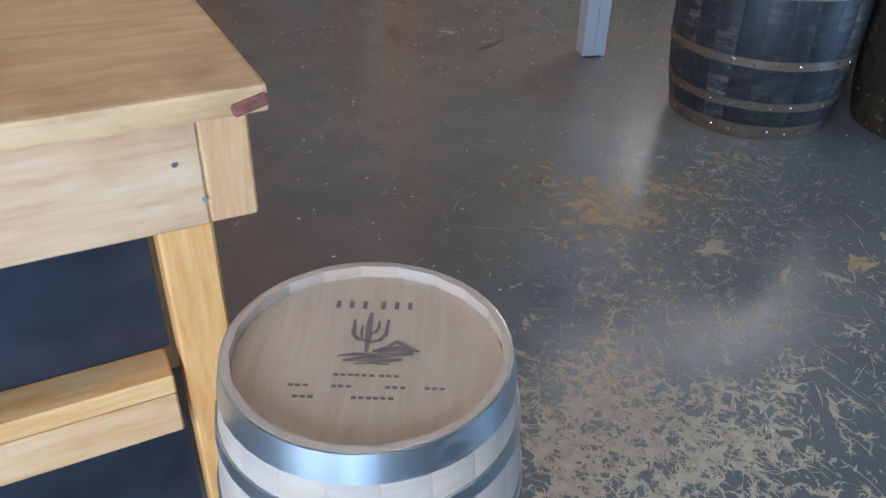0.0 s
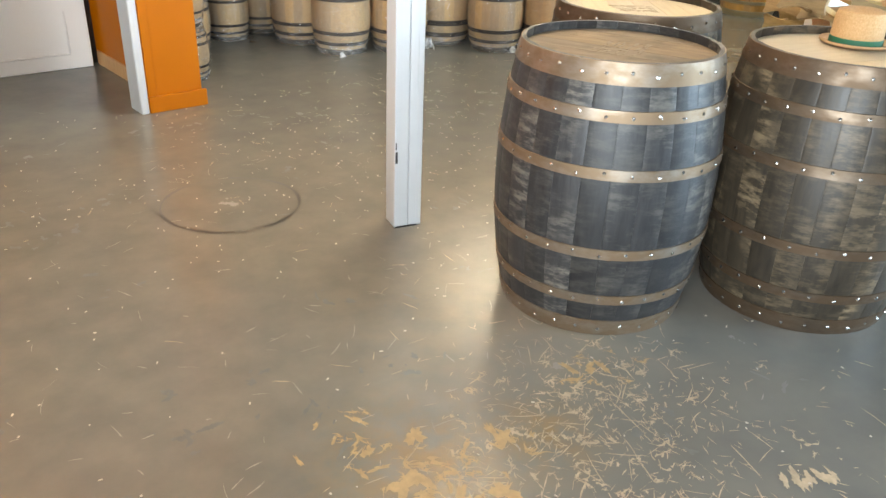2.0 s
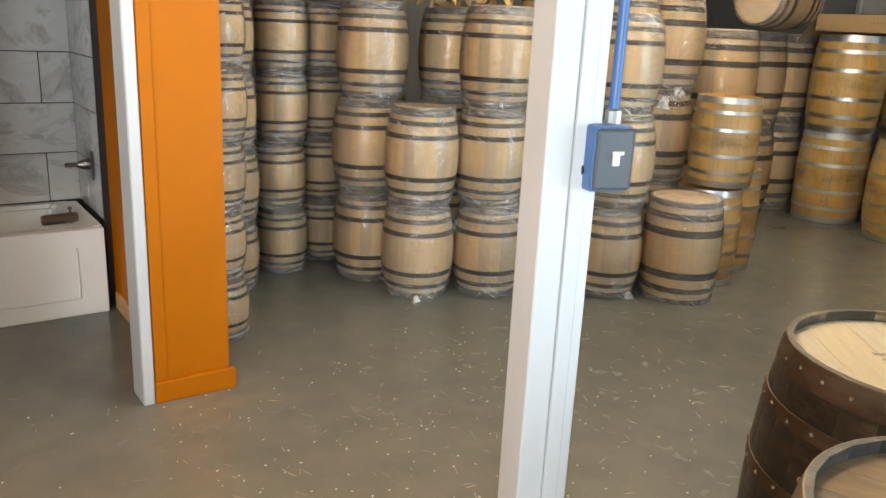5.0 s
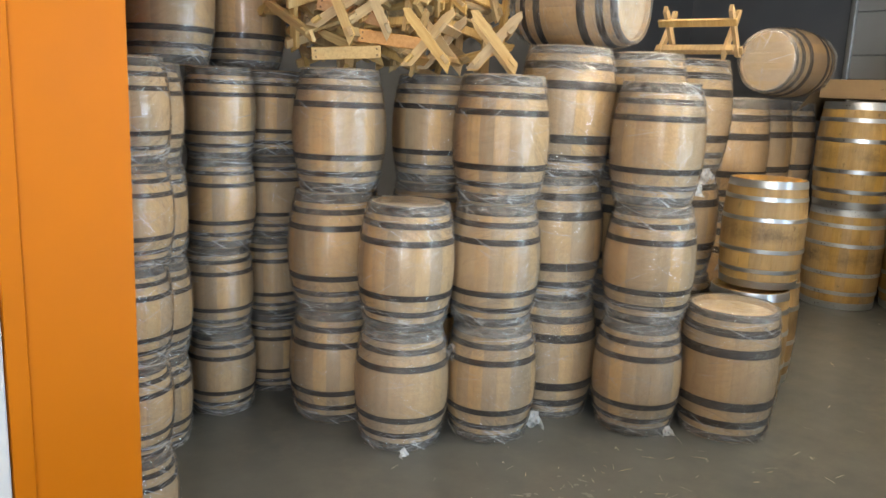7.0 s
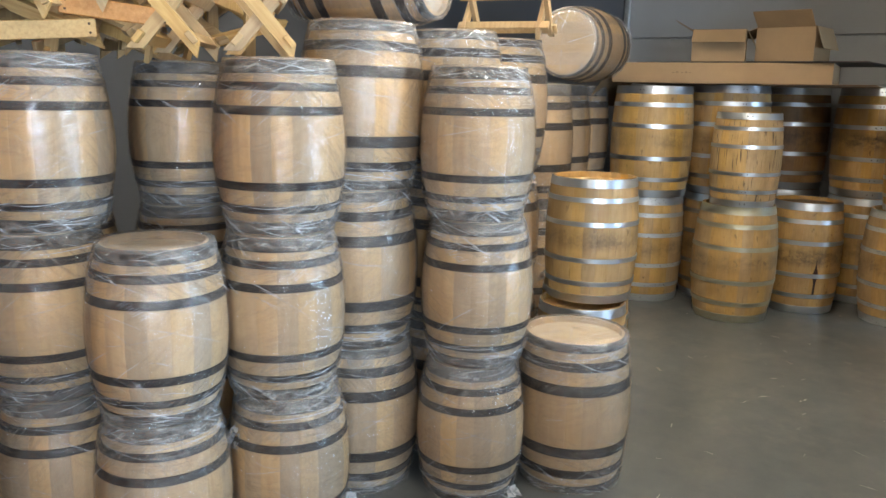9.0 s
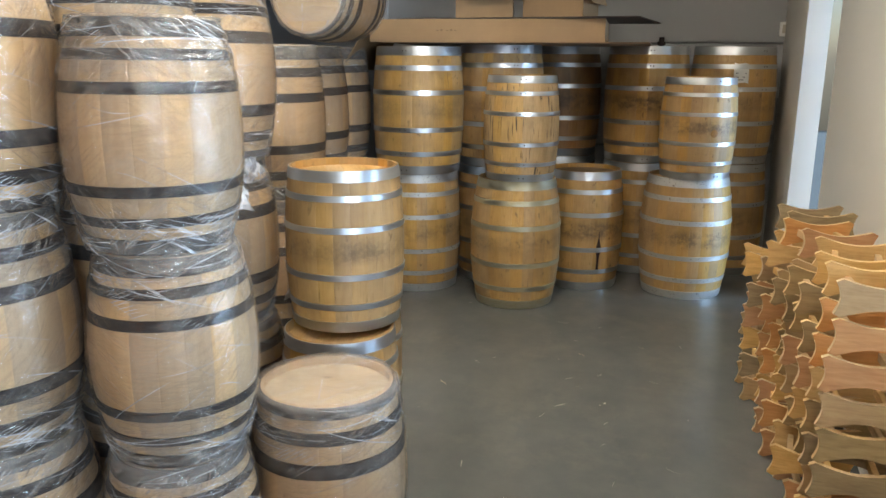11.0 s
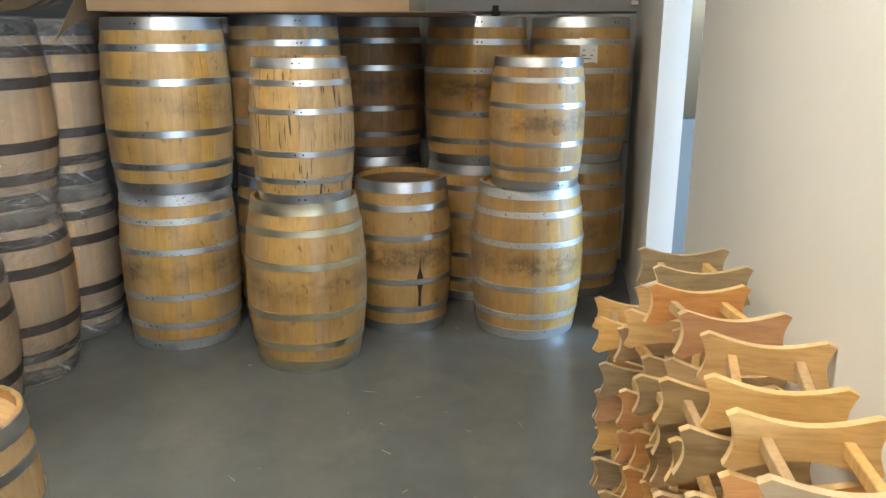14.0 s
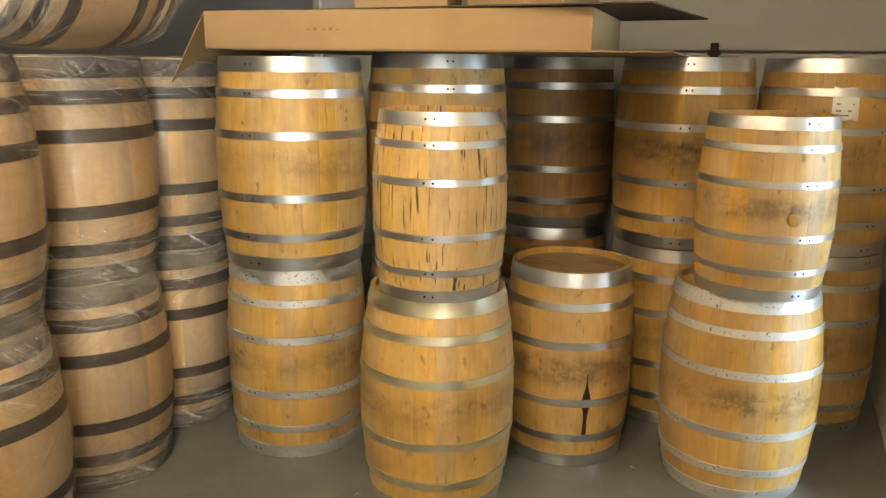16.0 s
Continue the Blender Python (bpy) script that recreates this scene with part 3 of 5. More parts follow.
def film_threads(h, rb, rh, seed, count=80):
    """Thin pulled threads of film running slantwise round a cask."""
    bm = bmesh.new()
    rng = random.Random(seed)
    def thread(a0, z, slope, span, bend, wide, lift):
        last = None
        n = 10
        for k in range(n + 1):
            s = k / n - 0.5
            a, zz = a0 + s * span, z + slope * s * span * rb + bend * (0.25 - s * s)
            if not -0.002 < zz < h + 0.004:
                last = None
                continue
            r = film_radius(h, rb, rh, zz) + lift
            w = wide * (1 - (2 * s) ** 4)
            pair = [bm.verts.new((r * math.cos(a), r * math.sin(a), zz + e * w)) for e in (-1, 1)]
            if last:
                bm.faces.new((last[0], pair[0], pair[1], last[1]))
            last = pair

    for _ in range(count):
        if rng.random() < 0.7:
            z = h * rng.choice((rng.uniform(0.0, 0.19), rng.uniform(0.81, 1.0)))
            slope, span = rng.gauss(0, 0.16), rng.uniform(0.4, 1.7)
        else:
            z = h * rng.uniform(0.12, 0.88)
            slope, span = rng.choice((-1, 1)) * rng.uniform(0.1, 0.9), rng.uniform(0.3, 1.2)
        thread(rng.uniform(0, 6.28), z, slope, span, rng.uniform(-0.05, 0.05), rng.uniform(0.0004, 0.0009) if rng.random() < 0.9 else 0.0012, 0.0085)
    # bundles of parallel creases where the film was pulled tight
    for _ in range(20):
        z, a0 = h * rng.choice((rng.uniform(0.02, 0.22), rng.uniform(0.72, 0.98))), rng.uniform(0, 6.28)
        slope, span, gap = rng.choice((-1, 1)) * rng.uniform(0.25, 0.8), rng.uniform(0.12, 0.4), rng.uniform(0.008, 0.014)
        for k in range(rng.randint(5, 10)):
            thread(a0 + k * gap / rb + rng.uniform(-0.02, 0.02), z - k * gap * 0.6, slope, span * rng.uniform(0.6, 1.2), 0.006, rng.uniform(0.0004, 0.0009), 0.0085)
    for _ in range(5):
        a0, r0, r1 = rng.uniform(0, 6.28), rng.uniform(0.1, 0.7) * rh, rh * rng.uniform(0.8, 1.0)
        a1 = a0 + rng.uniform(-0.9, 0.9)
        p, q = Vector((r0 * math.cos(a0), r0 * math.sin(a0), h + 0.011)), Vector((r1 * math.cos(a1), r1 * math.sin(a1), h + 0.012))
        side = (q - p).normalized().cross(Vector((0, 0, 1))) * 0.0012
        bm.faces.new([bm.verts.new(v) for v in (p - side, q - side, q + side, p + side)])
    return bm


HOOPS_SIX = ((0.0, 0.07), (0.145, 0.185), (0.335, 0.375), (0.625, 0.665), (0.815, 0.855), (0.93, 1.0))
HOOPS_NEW = ((0.003, 0.080), (0.130, 0.178), (0.265, 0.316), (0.690, 0.741), (0.825, 0.873), (0.918, 0.997))
HOOPS_WIDE = ((0.003, 0.06), (0.115, 0.175), (0.26, 0.33), (0.67, 0.74), (0.825, 0.885), (0.94, 0.997))
HOOPS_TALL = ((0.003, 0.092), (0.14, 0.20), (0.31, 0.37), (0.64, 0.70), (0.80, 0.86), (0.908, 0.997))


def cask(at, h, rb, rh, staves, stave_mat, head_mat, hoop_mat, label, group, hoops=HOOPS_SIX, boards=6, rivets=2, film=False, seed=0, name="barrel", head_drop=0.03):
    top = thing(name, at, label, "barrel", group)
    thick = 0.024 if h > 0.7 else 0.018
    rng = random.Random(seed)
    first = None
    for k in range(staves):
        turn = pose(0, 0, 0, 0, 0, 360 * k / staves)
        if first is None:
            first = part("stave", stave_mesh(h, rb, rh, staves, thick), stave_mat, top, smooth=True)
            first.matrix_basis = turn
        else:
            again(first, top, turn)
    ri = bulge(h, rb, rh, h - head_drop) - thick * 0.75
    cuts = [-ri + 2 * ri * k / boards + (rng.uniform(-0.012, 0.012) if 0 < k < boards else 0) for k in range(boards + 1)]
    for a, b in zip(cuts, cuts[1:]):
        up = part("head_board", board_mesh(ri, a + 0.0006, b - 0.0006, h - head_drop, 0.016), head_mat, top)
    low = lathe([(0.001, head_drop + 0.016), (ri, head_drop + 0.016), (ri, head_drop), (0.001, head_drop)], 24)
    part("bottom_head", low, head_mat, top)
    shared = None
    for k, (a, b) in enumerate(hoops):
        ring = part("hoop", hoop_mesh(h, rb, rh, a * h, b * h), hoop_mat, top, smooth=True)
        zm = (a + b) / 2 * h
        r = bulge(h, rb, rh, zm) + 0.0035
        count = rivets
        for q in range(count):
            ang = 2 * math.pi * q / count + k * 0.4 if count > 4 else 0.35 + rng.uniform(-0.03, 0.03) * (q == 0) + q * 0.035 / rb
            m = Matrix.Rotation(ang, 4, "Z") @ Matrix.Translation((r, 0, zm + (0.006 * math.sin(q * 2.3 + k) if count > 4 else 0)))
            if shared is None:
                shared = part("rivet", rivet_mesh(0.0068 if count > 4 else 0.0055), RIVET if count > 4 else BLACK_IRON, ring)
                shared.matrix_basis = m
            else:
                again(shared, ring, m)
    if film:
        wrap = part("stretch_wrap", film_shell(h, rb, rh, seed + 5), FILM, top, "clear crinkled stretch film", smooth=True)
        pulled = part("film_thread", film_threads(h, rb, rh, seed + 9), THREAD, wrap, "whitish pulled threads of film")
        tagged(pulled, "", "", "", "stuff")
    return top


def place(ob, x, y, z=0.0, turn=0.0, lean=(0, 0)):
    return copy_thing(ob, pose(x, y, z, lean[0], lean[1], turn))


# ---- structure ----
wall_box("floor", -4, -3.2, -0.2, 11.2, 9.2, 0.0, FLOOR, "scratched grey painted concrete floor", category="floor")
wall_box("ceiling", -4, -3.2, CEILING, 11.2, 9.2, CEILING + 0.15, CEIL, "plain grey painted ceiling", category="ceiling")
y0, y1, sill, head = WEST_WINDOW
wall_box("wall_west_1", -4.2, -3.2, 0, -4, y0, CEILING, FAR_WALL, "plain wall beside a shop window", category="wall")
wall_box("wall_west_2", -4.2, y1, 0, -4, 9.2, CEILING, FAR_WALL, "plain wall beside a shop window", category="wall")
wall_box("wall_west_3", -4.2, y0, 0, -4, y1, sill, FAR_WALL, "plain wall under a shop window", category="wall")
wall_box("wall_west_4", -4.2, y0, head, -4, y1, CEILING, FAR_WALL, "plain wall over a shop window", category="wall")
wall_box("wall_north", -4.2, 9.2, 0, 11.2, 9.4, CEILING, GREY_WALL, "plain grey painted wall", category="wall")
xs = [-4.2] + [x for w in WINDOWS for x in w[:2]] + [11.2]
for k, (a, b) in enumerate(zip(xs[::2], xs[1::2])):
    wall_box("wall_south_%d" % (k + 1), a, -3.4, 0, b, -3.2, CEILING, FAR_WALL, "dull grey wall beside the street windows", category="wall")
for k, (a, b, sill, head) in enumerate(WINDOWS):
    wall_box("wall_south_%d" % (k + 4), a, -3.4, head, b, -3.2, CEILING, FAR_WALL, "dull grey wall over a street window", category="wall")
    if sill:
        wall_box("wall_south_%d" % (k + 6), a, -3.4, 0, b, -3.2, sill, FAR_WALL, "dull grey wall under a street window", category="wall")
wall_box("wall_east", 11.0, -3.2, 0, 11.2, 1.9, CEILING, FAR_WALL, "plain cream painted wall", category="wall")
wall_box("wall_east_d", 11.0, 1.9, 0, 11.2, 3.2, 1.1, FAR_WALL, "plain dull grey wall under a window", category="wall")
wall_box("wall_east_e", 11.0, 1.9, 2.9, 11.2, 3.2, CEILING, FAR_WALL, "plain dull grey wall over a window", category="wall")
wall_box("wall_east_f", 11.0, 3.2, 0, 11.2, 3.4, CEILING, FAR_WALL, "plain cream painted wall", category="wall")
wall_box("wall_east_b", 11.0, 7.2, 0, 11.2, 9.2, CEILING, GREY_WALL, "plain grey painted wall", category="wall")
wall_box("wall_east_c", 11.0, 3.4, 3.0, 11.2, 7.2, CEILING, GREY_WALL, "plain grey wall over the sectional door", category="wall")
wall_box("wall_partition", 6.17, 3.22, 0, 9.02, 3.365, CEILING, WHITE_WALL, "smooth cream painted partition wall", category="wall")
wall_box("wall_partition_b", 9.42, 3.365, 0, 11.0, 3.51, CEILING, WHITE_WALL, "cream wall return beside an opening", category="wall")
wall_box("wall_partition_c", 9.02, 3.24, 2.6, 9.42, 3.365, CEILING, WHITE_WALL, "cream wall over an opening", category="wall")


def sectional_door():
    """White sectional door with stiffening lines, hinge and track, closing the east wall."""
    top = thing("door_1", pose(11.0, 5.3, 0), "closed white sectional garage door with grey hinge and track", "door", kind="structure")
    first = None
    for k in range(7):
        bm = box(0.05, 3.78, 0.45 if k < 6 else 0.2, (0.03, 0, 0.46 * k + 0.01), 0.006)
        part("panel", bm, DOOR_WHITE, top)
    # Added sheet that blocks sky light leaking through the panel gaps.
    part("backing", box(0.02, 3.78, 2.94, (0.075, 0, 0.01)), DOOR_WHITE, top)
    for z in (0.46 * 4, 0.46 * 5):
        bm = box(0.03, 0.045, 0.11, (-0.012, -0.78, z - 0.055), 0.004)
        box(0.012, 0.07, 0.03, (-0.02, -0.78, z - 0.015), 0.002, bm=bm)
        part("hinge", bm, BLACK_IRON, top)
    for y in (-1.86, 1.86):
        part("track", box(0.05, 0.06, 2.9, (-0.03, y, 0), 0.008), GALVANISED, top)
    return top


sectional_door()


def orange_partition():
    """Orange wall with a doorway, white casing and a wood base strip."""
    y0 = 5.35
    wall_box("wall_orange", 2.26, y0, 0, 2.60, y0 + 0.14, CEILING, ORANGE, "bright orange painted partition wall end", category="wall")
    wall_box("wall_orange_return", 2.42, y0 + 0.14, 0, 2.60, 6.72, CEILING, ORANGE, "orange painted side wall of the bath alcove", category="wall")
    wall_box("wall_orange_b", -3.9, y0, 0, 1.15, y0 + 0.14, CEILING, ORANGE, "bright orange painted partition wall", category="wall")
    wall_box("wall_orange_c", 1.15, y0, 2.3, 2.26, y0 + 0.14, CEILING, ORANGE, "orange wall over the doorway", category="wall")
    wall_box("trim_corner", 2.262, y0 - 0.012, 0.10, 2.315, y0, CEILING, ORANGE, "orange painted corner board", category="trim", bevel=0.002)
    wall_box("baseboard", 2.258, y0 - 0.022, 0.0, 2.625, y0, 0.10, ORANGE, "orange painted baseboard", category="baseboard", bevel=0.004)
    wall_box("baseboard_b", -3.9, y0 - 0.022, 0.0, 1.175, y0, 0.10, ORANGE, "orange painted baseboard", category="baseboard", bevel=0.004)
    wall_box("door_casing", 2.205, y0 - 0.018, 0.0, 2.255, y0 + 0.15, 2.28, POST_WHITE, "rough white painted door casing edge", category="trim", bevel=0.006)
    wall_box("baseboard_c", 2.404, y0 + 0.16, 0.0, 2.42, 6.66, 0.10, PINE, "bare wooden base strip on the orange wall", category="baseboard", bevel=0.003)


orange_partition()


def bath():
    tub = thing("bathtub", pose(1.55, 7.02, 0), "white alcove bathtub with a recessed apron", "bathtub")
    bm = box(1.62, 0.05, 0.50, (0, -0.38, 0), 0.012, segments=2)
    part("apron", bm, TUB_WHITE, tub)
    bm = bmesh.new()
    outer = [(-0.81, -0.36), (0.81, -0.36), (0.81, 0.38), (-0.81, 0.38)]
    ins = [(-0.70, -0.27), (0.66, -0.27), (0.66, 0.30), (-0.70, 0.30)]
    deep = [(-0.58, -0.20), (0.58, -0.20), (0.58, 0.22), (-0.58, 0.22)]
    a = [bm.verts.new((x, y, 0.50)) for x, y in outer]
    b = [bm.verts.new((x, y, 0.50)) for x, y in ins]
    c = [bm.verts.new((x, y, 0.12)) for x, y in deep]
    d = [bm.verts.new((x, y, 0.46)) for x, y in outer]
    for p, q in ((d, a), (a, b), (b, c)):
        for k in range(4):
            j = (k + 1) % 4
            bm.faces.new((p[k], p[j], q[j], q[k]))
    bm.faces.new(c)
    bmesh.ops.bevel(bm, geom=[e for e in bm.edges if e.verts[0] in b or e.verts[1] in b or e.verts[0] in c], offset=0.025, segments=2, affect="EDGES")
    bmesh.ops.recalc_face_normals(bm, faces=bm.faces)
    part("basin", bm, TUB_WHITE, tub, smooth=True)
    rim = box(1.36, 0.012, 0.012, (-0.02, -0.408, 0.10), 0.005)
    box(0.012, 0.012, 0.30, (0.66, -0.408, 0.10), 0.005, bm=rim)
    part("apron_groove", rim, TUB_WHITE, tub)
    # loose spout lying on the rim
    spout = thing("tub_spout", pose(2.17, 6.78, 0.535, 0, 90, 8), "loose dark nickel tub spout lying on the rim", "faucet")
    bm = lathe([(0.001, -0.10), (0.028, -0.10), (0.03, -0.08), (0.031, 0.05), (0.027, 0.085), (0.001, 0.09)], 18)
    part("spout_body", bm, CHROME, spout, smooth=True)
    knob = lathe([(0.001, 0), (0.007, 0), (0.007, 0.02), (0.012, 0.022), (0.012, 0.034), (0.001, 0.036)], 12)
    kn = part("diverter_knob", knob, CHROME, spout, smooth=True)
    kn.matrix_basis = pose(-0.028, 0, 0.05, 0, -90, 0)
    valve = thing("shower_valve", pose(2.385, 6.98, 0.80, 0, -90, 0), "brushed nickel shower valve with lever handle", "faucet")
    part("escutcheon", box(0.17, 0.15, 0.012, (0, 0, 0), 0.004), CHROME, valve)
    part("stem", lathe([(0.001, 0.012), (0.034, 0.012), (0.03, 0.05), (0.018, 0.075), (0.001, 0.078)], 18), CHROME, valve, smooth=True)
    part("lever", box(0.026, 0.022, 0.09, (0, 0, 0.05), 0.006), CHROME, valve)


bath()


def marble_material():
    m = Mat("marbled_tile", 0.2)
    a = m.noise(1.6, 6, 0.7, (1, 1, 2.2), distort=1.8)
    col = m.ramp(a, [(0.3, (0.60, 0.60, 0.60)), (0.5, (0.70, 0.695, 0.685)), (0.62, (0.46, 0.45, 0.44)), (0.7, (0.70, 0.695, 0.68))])
    m.colour(col)
    return m.m


MARBLE = marble_material()
GROUT = plain("dark_grout", (0.03, 0.03, 0.032), 0.8)


def tiles():
    back = wall_box("wall_bath_back", -0.2, 7.42, 0, 2.60, 7.55, 2.6, GROUT, "grey marbled bath wall tiles with dark joints", category="wall")
    side = wall_box("wall_bath_side", 2.405, 6.74, 0, 2.60, 7.42, 2.6, GROUT, "grey marbled bath wall tiles with dark joints", category="wall")
    w, hgt, gap = 0.60, 0.30, 0.006
    shared = None
    for row in range(6):
        z = 0.505 + row * (hgt + gap)
        x = 2.40 - (0.18 if row % 2 == 0 else 0.48)
        edges = [2.40, x]
        while edges[-1] > 0.3:
            edges.append(edges[-1] - w)
        for b, a in zip(edges, edges[1:]):
            part("tile", box(b - a - gap, 0.01, hgt, ((a + b) / 2, 7.416, z), 0.001), MARBLE, back)
        y, k = 7.41, 0
        cuts = [7.405, 7.15 if row % 2 == 0 else 6.95, 6.745]
        for b, a in zip(cuts, cuts[1:]):
            part("tile", box(0.01, b - a - gap, hgt, (2.401, (a + b) / 2, z), 0.001), MARBLE, side)
    wall_box("trim_tile_edge", 2.385, 6.715, 0, 2.43, 6.74, 2.6, BLACK_TRIM, "black metal tile edge trim", category="trim", bevel=0.002)


tiles()


def post(x, y, turn, name, box_on=False):
    """Painted timber post of two boards with a seam, chipped at its foot."""
    top = thing(name, pose(x, y, 0, 0, 0, turn), "white painted square timber post with chipped paint", "post", "posts", "structure")
    part("stud", box(0.062, 0.106, CEILING, (-0.032, 0, 0.0), 0.003), POST_WHITE, top)
    part("stud", box(0.062, 0.100, CEILING, (0.0325, 0, 0.0), 0.003), POST_WHITE, top)
    part("cap_strip", box(0.036, 0.006, CEILING - 0.02, (0.018, -0.0545, 0.012), 0.0015), POST_WHITE, top)
    chip = box(0.010, 0.0015, 0.05, (-0.055, -0.0535, 0.30), 0.0)
    box(0.005, 0.0015, 0.03, (-0.057, -0.0535, 0.36), bm=chip)
    box(0.10, 0.0015, 0.006, (-0.01, -0.0535, 0.0), bm=chip)
    part("paint_chip", chip, BLACK_TRIM, top, "dark chip in the paint")
    return top


post(2.568, 3.24, -16, "column_post")
post(0.40, 3.16, -16, "column_post")


def outlet_box():
    """Blue surface switch box with conduit on the post."""
    top = thing("electrical_box", pose(2.628, 3.20, 1.36, 0, 0, -16), "blue metal electrical box with a grey cover plate", "electrical box")
    part("box_body", box(0.090, 0.12, 0.135, (0.0, -0.01, 0), 0.008, segments=2), BLUE_BOX, top)
    part("cover_plate", box(0.086, 0.006, 0.125, (0.002, -0.073, 0.005), 0.006), GREY_PLATE, top)
    sw = box(0.016, 0.006, 0.028, (0.004, -0.078, 0.055), 0.001)
    box(0.026, 0.006, 0.008, (0.008, -0.078, 0.077), 0.001, bm=sw)
    part("switch_toggle", sw, WHITE_PLASTIC, top)
    part("knockout", lathe([(0.001, 0), (0.011, 0), (0.011, 0.003), (0.001, 0.003)], 14), BLACK_TRIM, top).matrix_basis = pose(-0.0455, -0.03, 0.04, 0, -90, 0)
    part("conduit", lathe([(0.011, 0.13), (0.011, CEILING - 1.36)], 12), BLUE_BOX, top, smooth=True).matrix_basis = pose(0.022, -0.02, 0)
    part("connector", lathe([(0.001, 0.132), (0.017, 0.132), (0.017, 0.16), (0.011, 0.165)], 12), GALVANISED, top).matrix_basis = pose(0.022, -0.02, 0)


outlet_box()


def workbench():
    top = thing("workbench", pose(0.27, 1.05, 0), "rough pine workbench with black panels under the top", "workbench")
    # the corner of the top is at the origin; the bench runs to -X and +Y
    L, D, H = 1.7, 0.75, 0.98
    part("bench_top", box(L, D, 0.042, (-L / 2, D / 2, H - 0.042), 0.007, segments=2), BENCH_PINE, top)
    part("apron_board", box(L - 0.12, 0.038, 0.185, (-L / 2 - 0.04, 0.055, H - 0.042 - 0.185), 0.004), BENCH_APRON, top, "bleached pine apron board")
    part("side_rail", box(0.038, D - 0.10, 0.185, (-0.075, D / 2 + 0.015, H - 0.042 - 0.187), 0.004), PINE, top)
    part("end_block", box(0.075, 0.036, 0.184, (-0.062, 0.055, H - 0.042 - 0.184), 0.004), PINE, top)
    for x, y in ((-0.135, 0.12), (-0.135, D - 0.08), (-L + 0.12, 0.12), (-L + 0.12, D - 0.08)):
        part("leg", box(0.088, 0.088, H - 0.045, (x, y, 0.0), 0.005), PINE, top)
    part("stretcher", box(L - 0.36, 0.088, 0.04, (-L / 2 - 0.02, 0.10, 0.42), 0.004), BENCH_APRON, top)
    part("stretcher", box(L - 0.36, 0.038, 0.088, (-L / 2 - 0.02, 0.075, 0.33), 0.004), BENCH_APRON, top)
    part("black_panel", box(L - 0.34, 0.014, 0.34, (-L / 2 - 0.02, 0.15, 0.46), 0.001), BLACK_VINYL, top, "glossy black back panel")
    part("black_panel", box(L - 0.34, 0.014, 0.28, (-L / 2 - 0.02, 0.15, 0.03), 0.001), BLACK_VINYL, top, "glossy black lower panel")
    for x, z in ((-0.14, 0.865), (-0.105, 0.80)):
        part("screw", lathe([(0.001, 0.0015), (0.0042, 0.0015), (0.0042, 0)], 10), GALVANISED, top).matrix_basis = pose(x, 0.034, z, 90, 0, 0)
    bark = box(0.055, 0.01, 0.02, (-0.028, -0.002, H - 0.036), 0.004, turn=pose(0, 0, 0, 0, -14, 0))
    part("bark_edge", bark, paint("red_bark", (0.20, 0.062, 0.040), 0.7, 0.5, 60, 0.5), top, "reddish broken bark edge")


workbench()

# ---- ceiling lamps, unseen and added for brightness ----
lamp = thing("ceiling_light", pose(*LAMPS[0], CEILING - 0.10), "unseen white ceiling strip light, added for room brightness", "light", "ceiling lights")
part("housing", box(1.24, 0.16, 0.05, (0, 0, 0.05), 0.006), FRAME_WHITE, lamp)
part("diffuser", box(1.2, 0.13, 0.05, (0, 0, 0), 0.012, segments=2), GLOW, lamp)
for x, y in LAMPS[1:]:
    place(lamp, x, y, CEILING - 0.10, 0)

# ---- casks ----
G_WRAP, G_WINE, G_DARK = "stretch-wrapped barrels", "oak casks along the wall", "dark whisky casks"
DARK_A = cask(pose(2.78, 2.345, 0, 0, 0, 20), 0.95, 0.387, 0.33, 26, BLACK_OAK, HEAD_DARK, RUSTY_HOOP, "blackened oak cask with riveted rusty hoops and stained head", G_DARK, rivets=28, seed=1)
DARK_B = cask(pose(3.43, 1.87, 0, 0, 0, 75), 0.95, 0.387, 0.333, 26, GREY_OAK, HEAD_PALE, BROWN_HOOP, "greyed oak cask with riveted brown hoops and pale head", G_DARK, rivets=28, seed=2)
place(DARK_B, 3.45, 2.79, 0, 140)
place(DARK_B, 4.25, 1.75, 0, 200)

W15 = cask(pose(4.142, 6.112, 0, 0, 0, 10), 0.60, 0.232, 0.174, 20, PALE_OAK, HEAD_PALE, BLACK_IRON, "small pale oak barrel with black hoops in clear stretch film", G_WRAP, HOOPS_NEW, film=True, rivets=0, seed=11)
W10 = cask(pose(3.585, 6.98, 0, 0, 0, 10), 0.445, 0.179, 0.138, 18, PALE_OAK, HEAD_PALE, BLACK_IRON, "little pale oak barrel with black hoops in clear stretch film", G_WRAP, HOOPS_NEW, boards=5, film=True, rivets=0, seed=12)
W5 = cask(pose(2.78, 5.965, 0, 0, 0, 10), 0.355, 0.152, 0.116, 16, PALE_OAK, HEAD_PALE, BLACK_IRON, "tiny pale oak barrel with black hoops in clear stretch film", G_WRAP, HOOPS_NEW, boards=4, film=True, rivets=0, seed=13)
W25 = cask(pose(5.08, 5.985, 0, 0, 0, 10), 0.655, 0.253, 0.196, 20, PALE_OAK, HEAD_PALE, BLACK_IRON, "pale oak barrel with broad black hoops in clear stretch film", G_WRAP, HOOPS_WIDE, film=True, rivets=0, seed=14)
W30 = cask(pose(5.66, 5.23, 0, 0, 0, 60), 0.685, 0.254, 0.215, 22, PALE_OAK, HEAD_PALE, BLACK_IRON, "single pale oak barrel with film gathered over its head", G_WRAP, HOOPS_WIDE, film=True, rivets=0, seed=15)
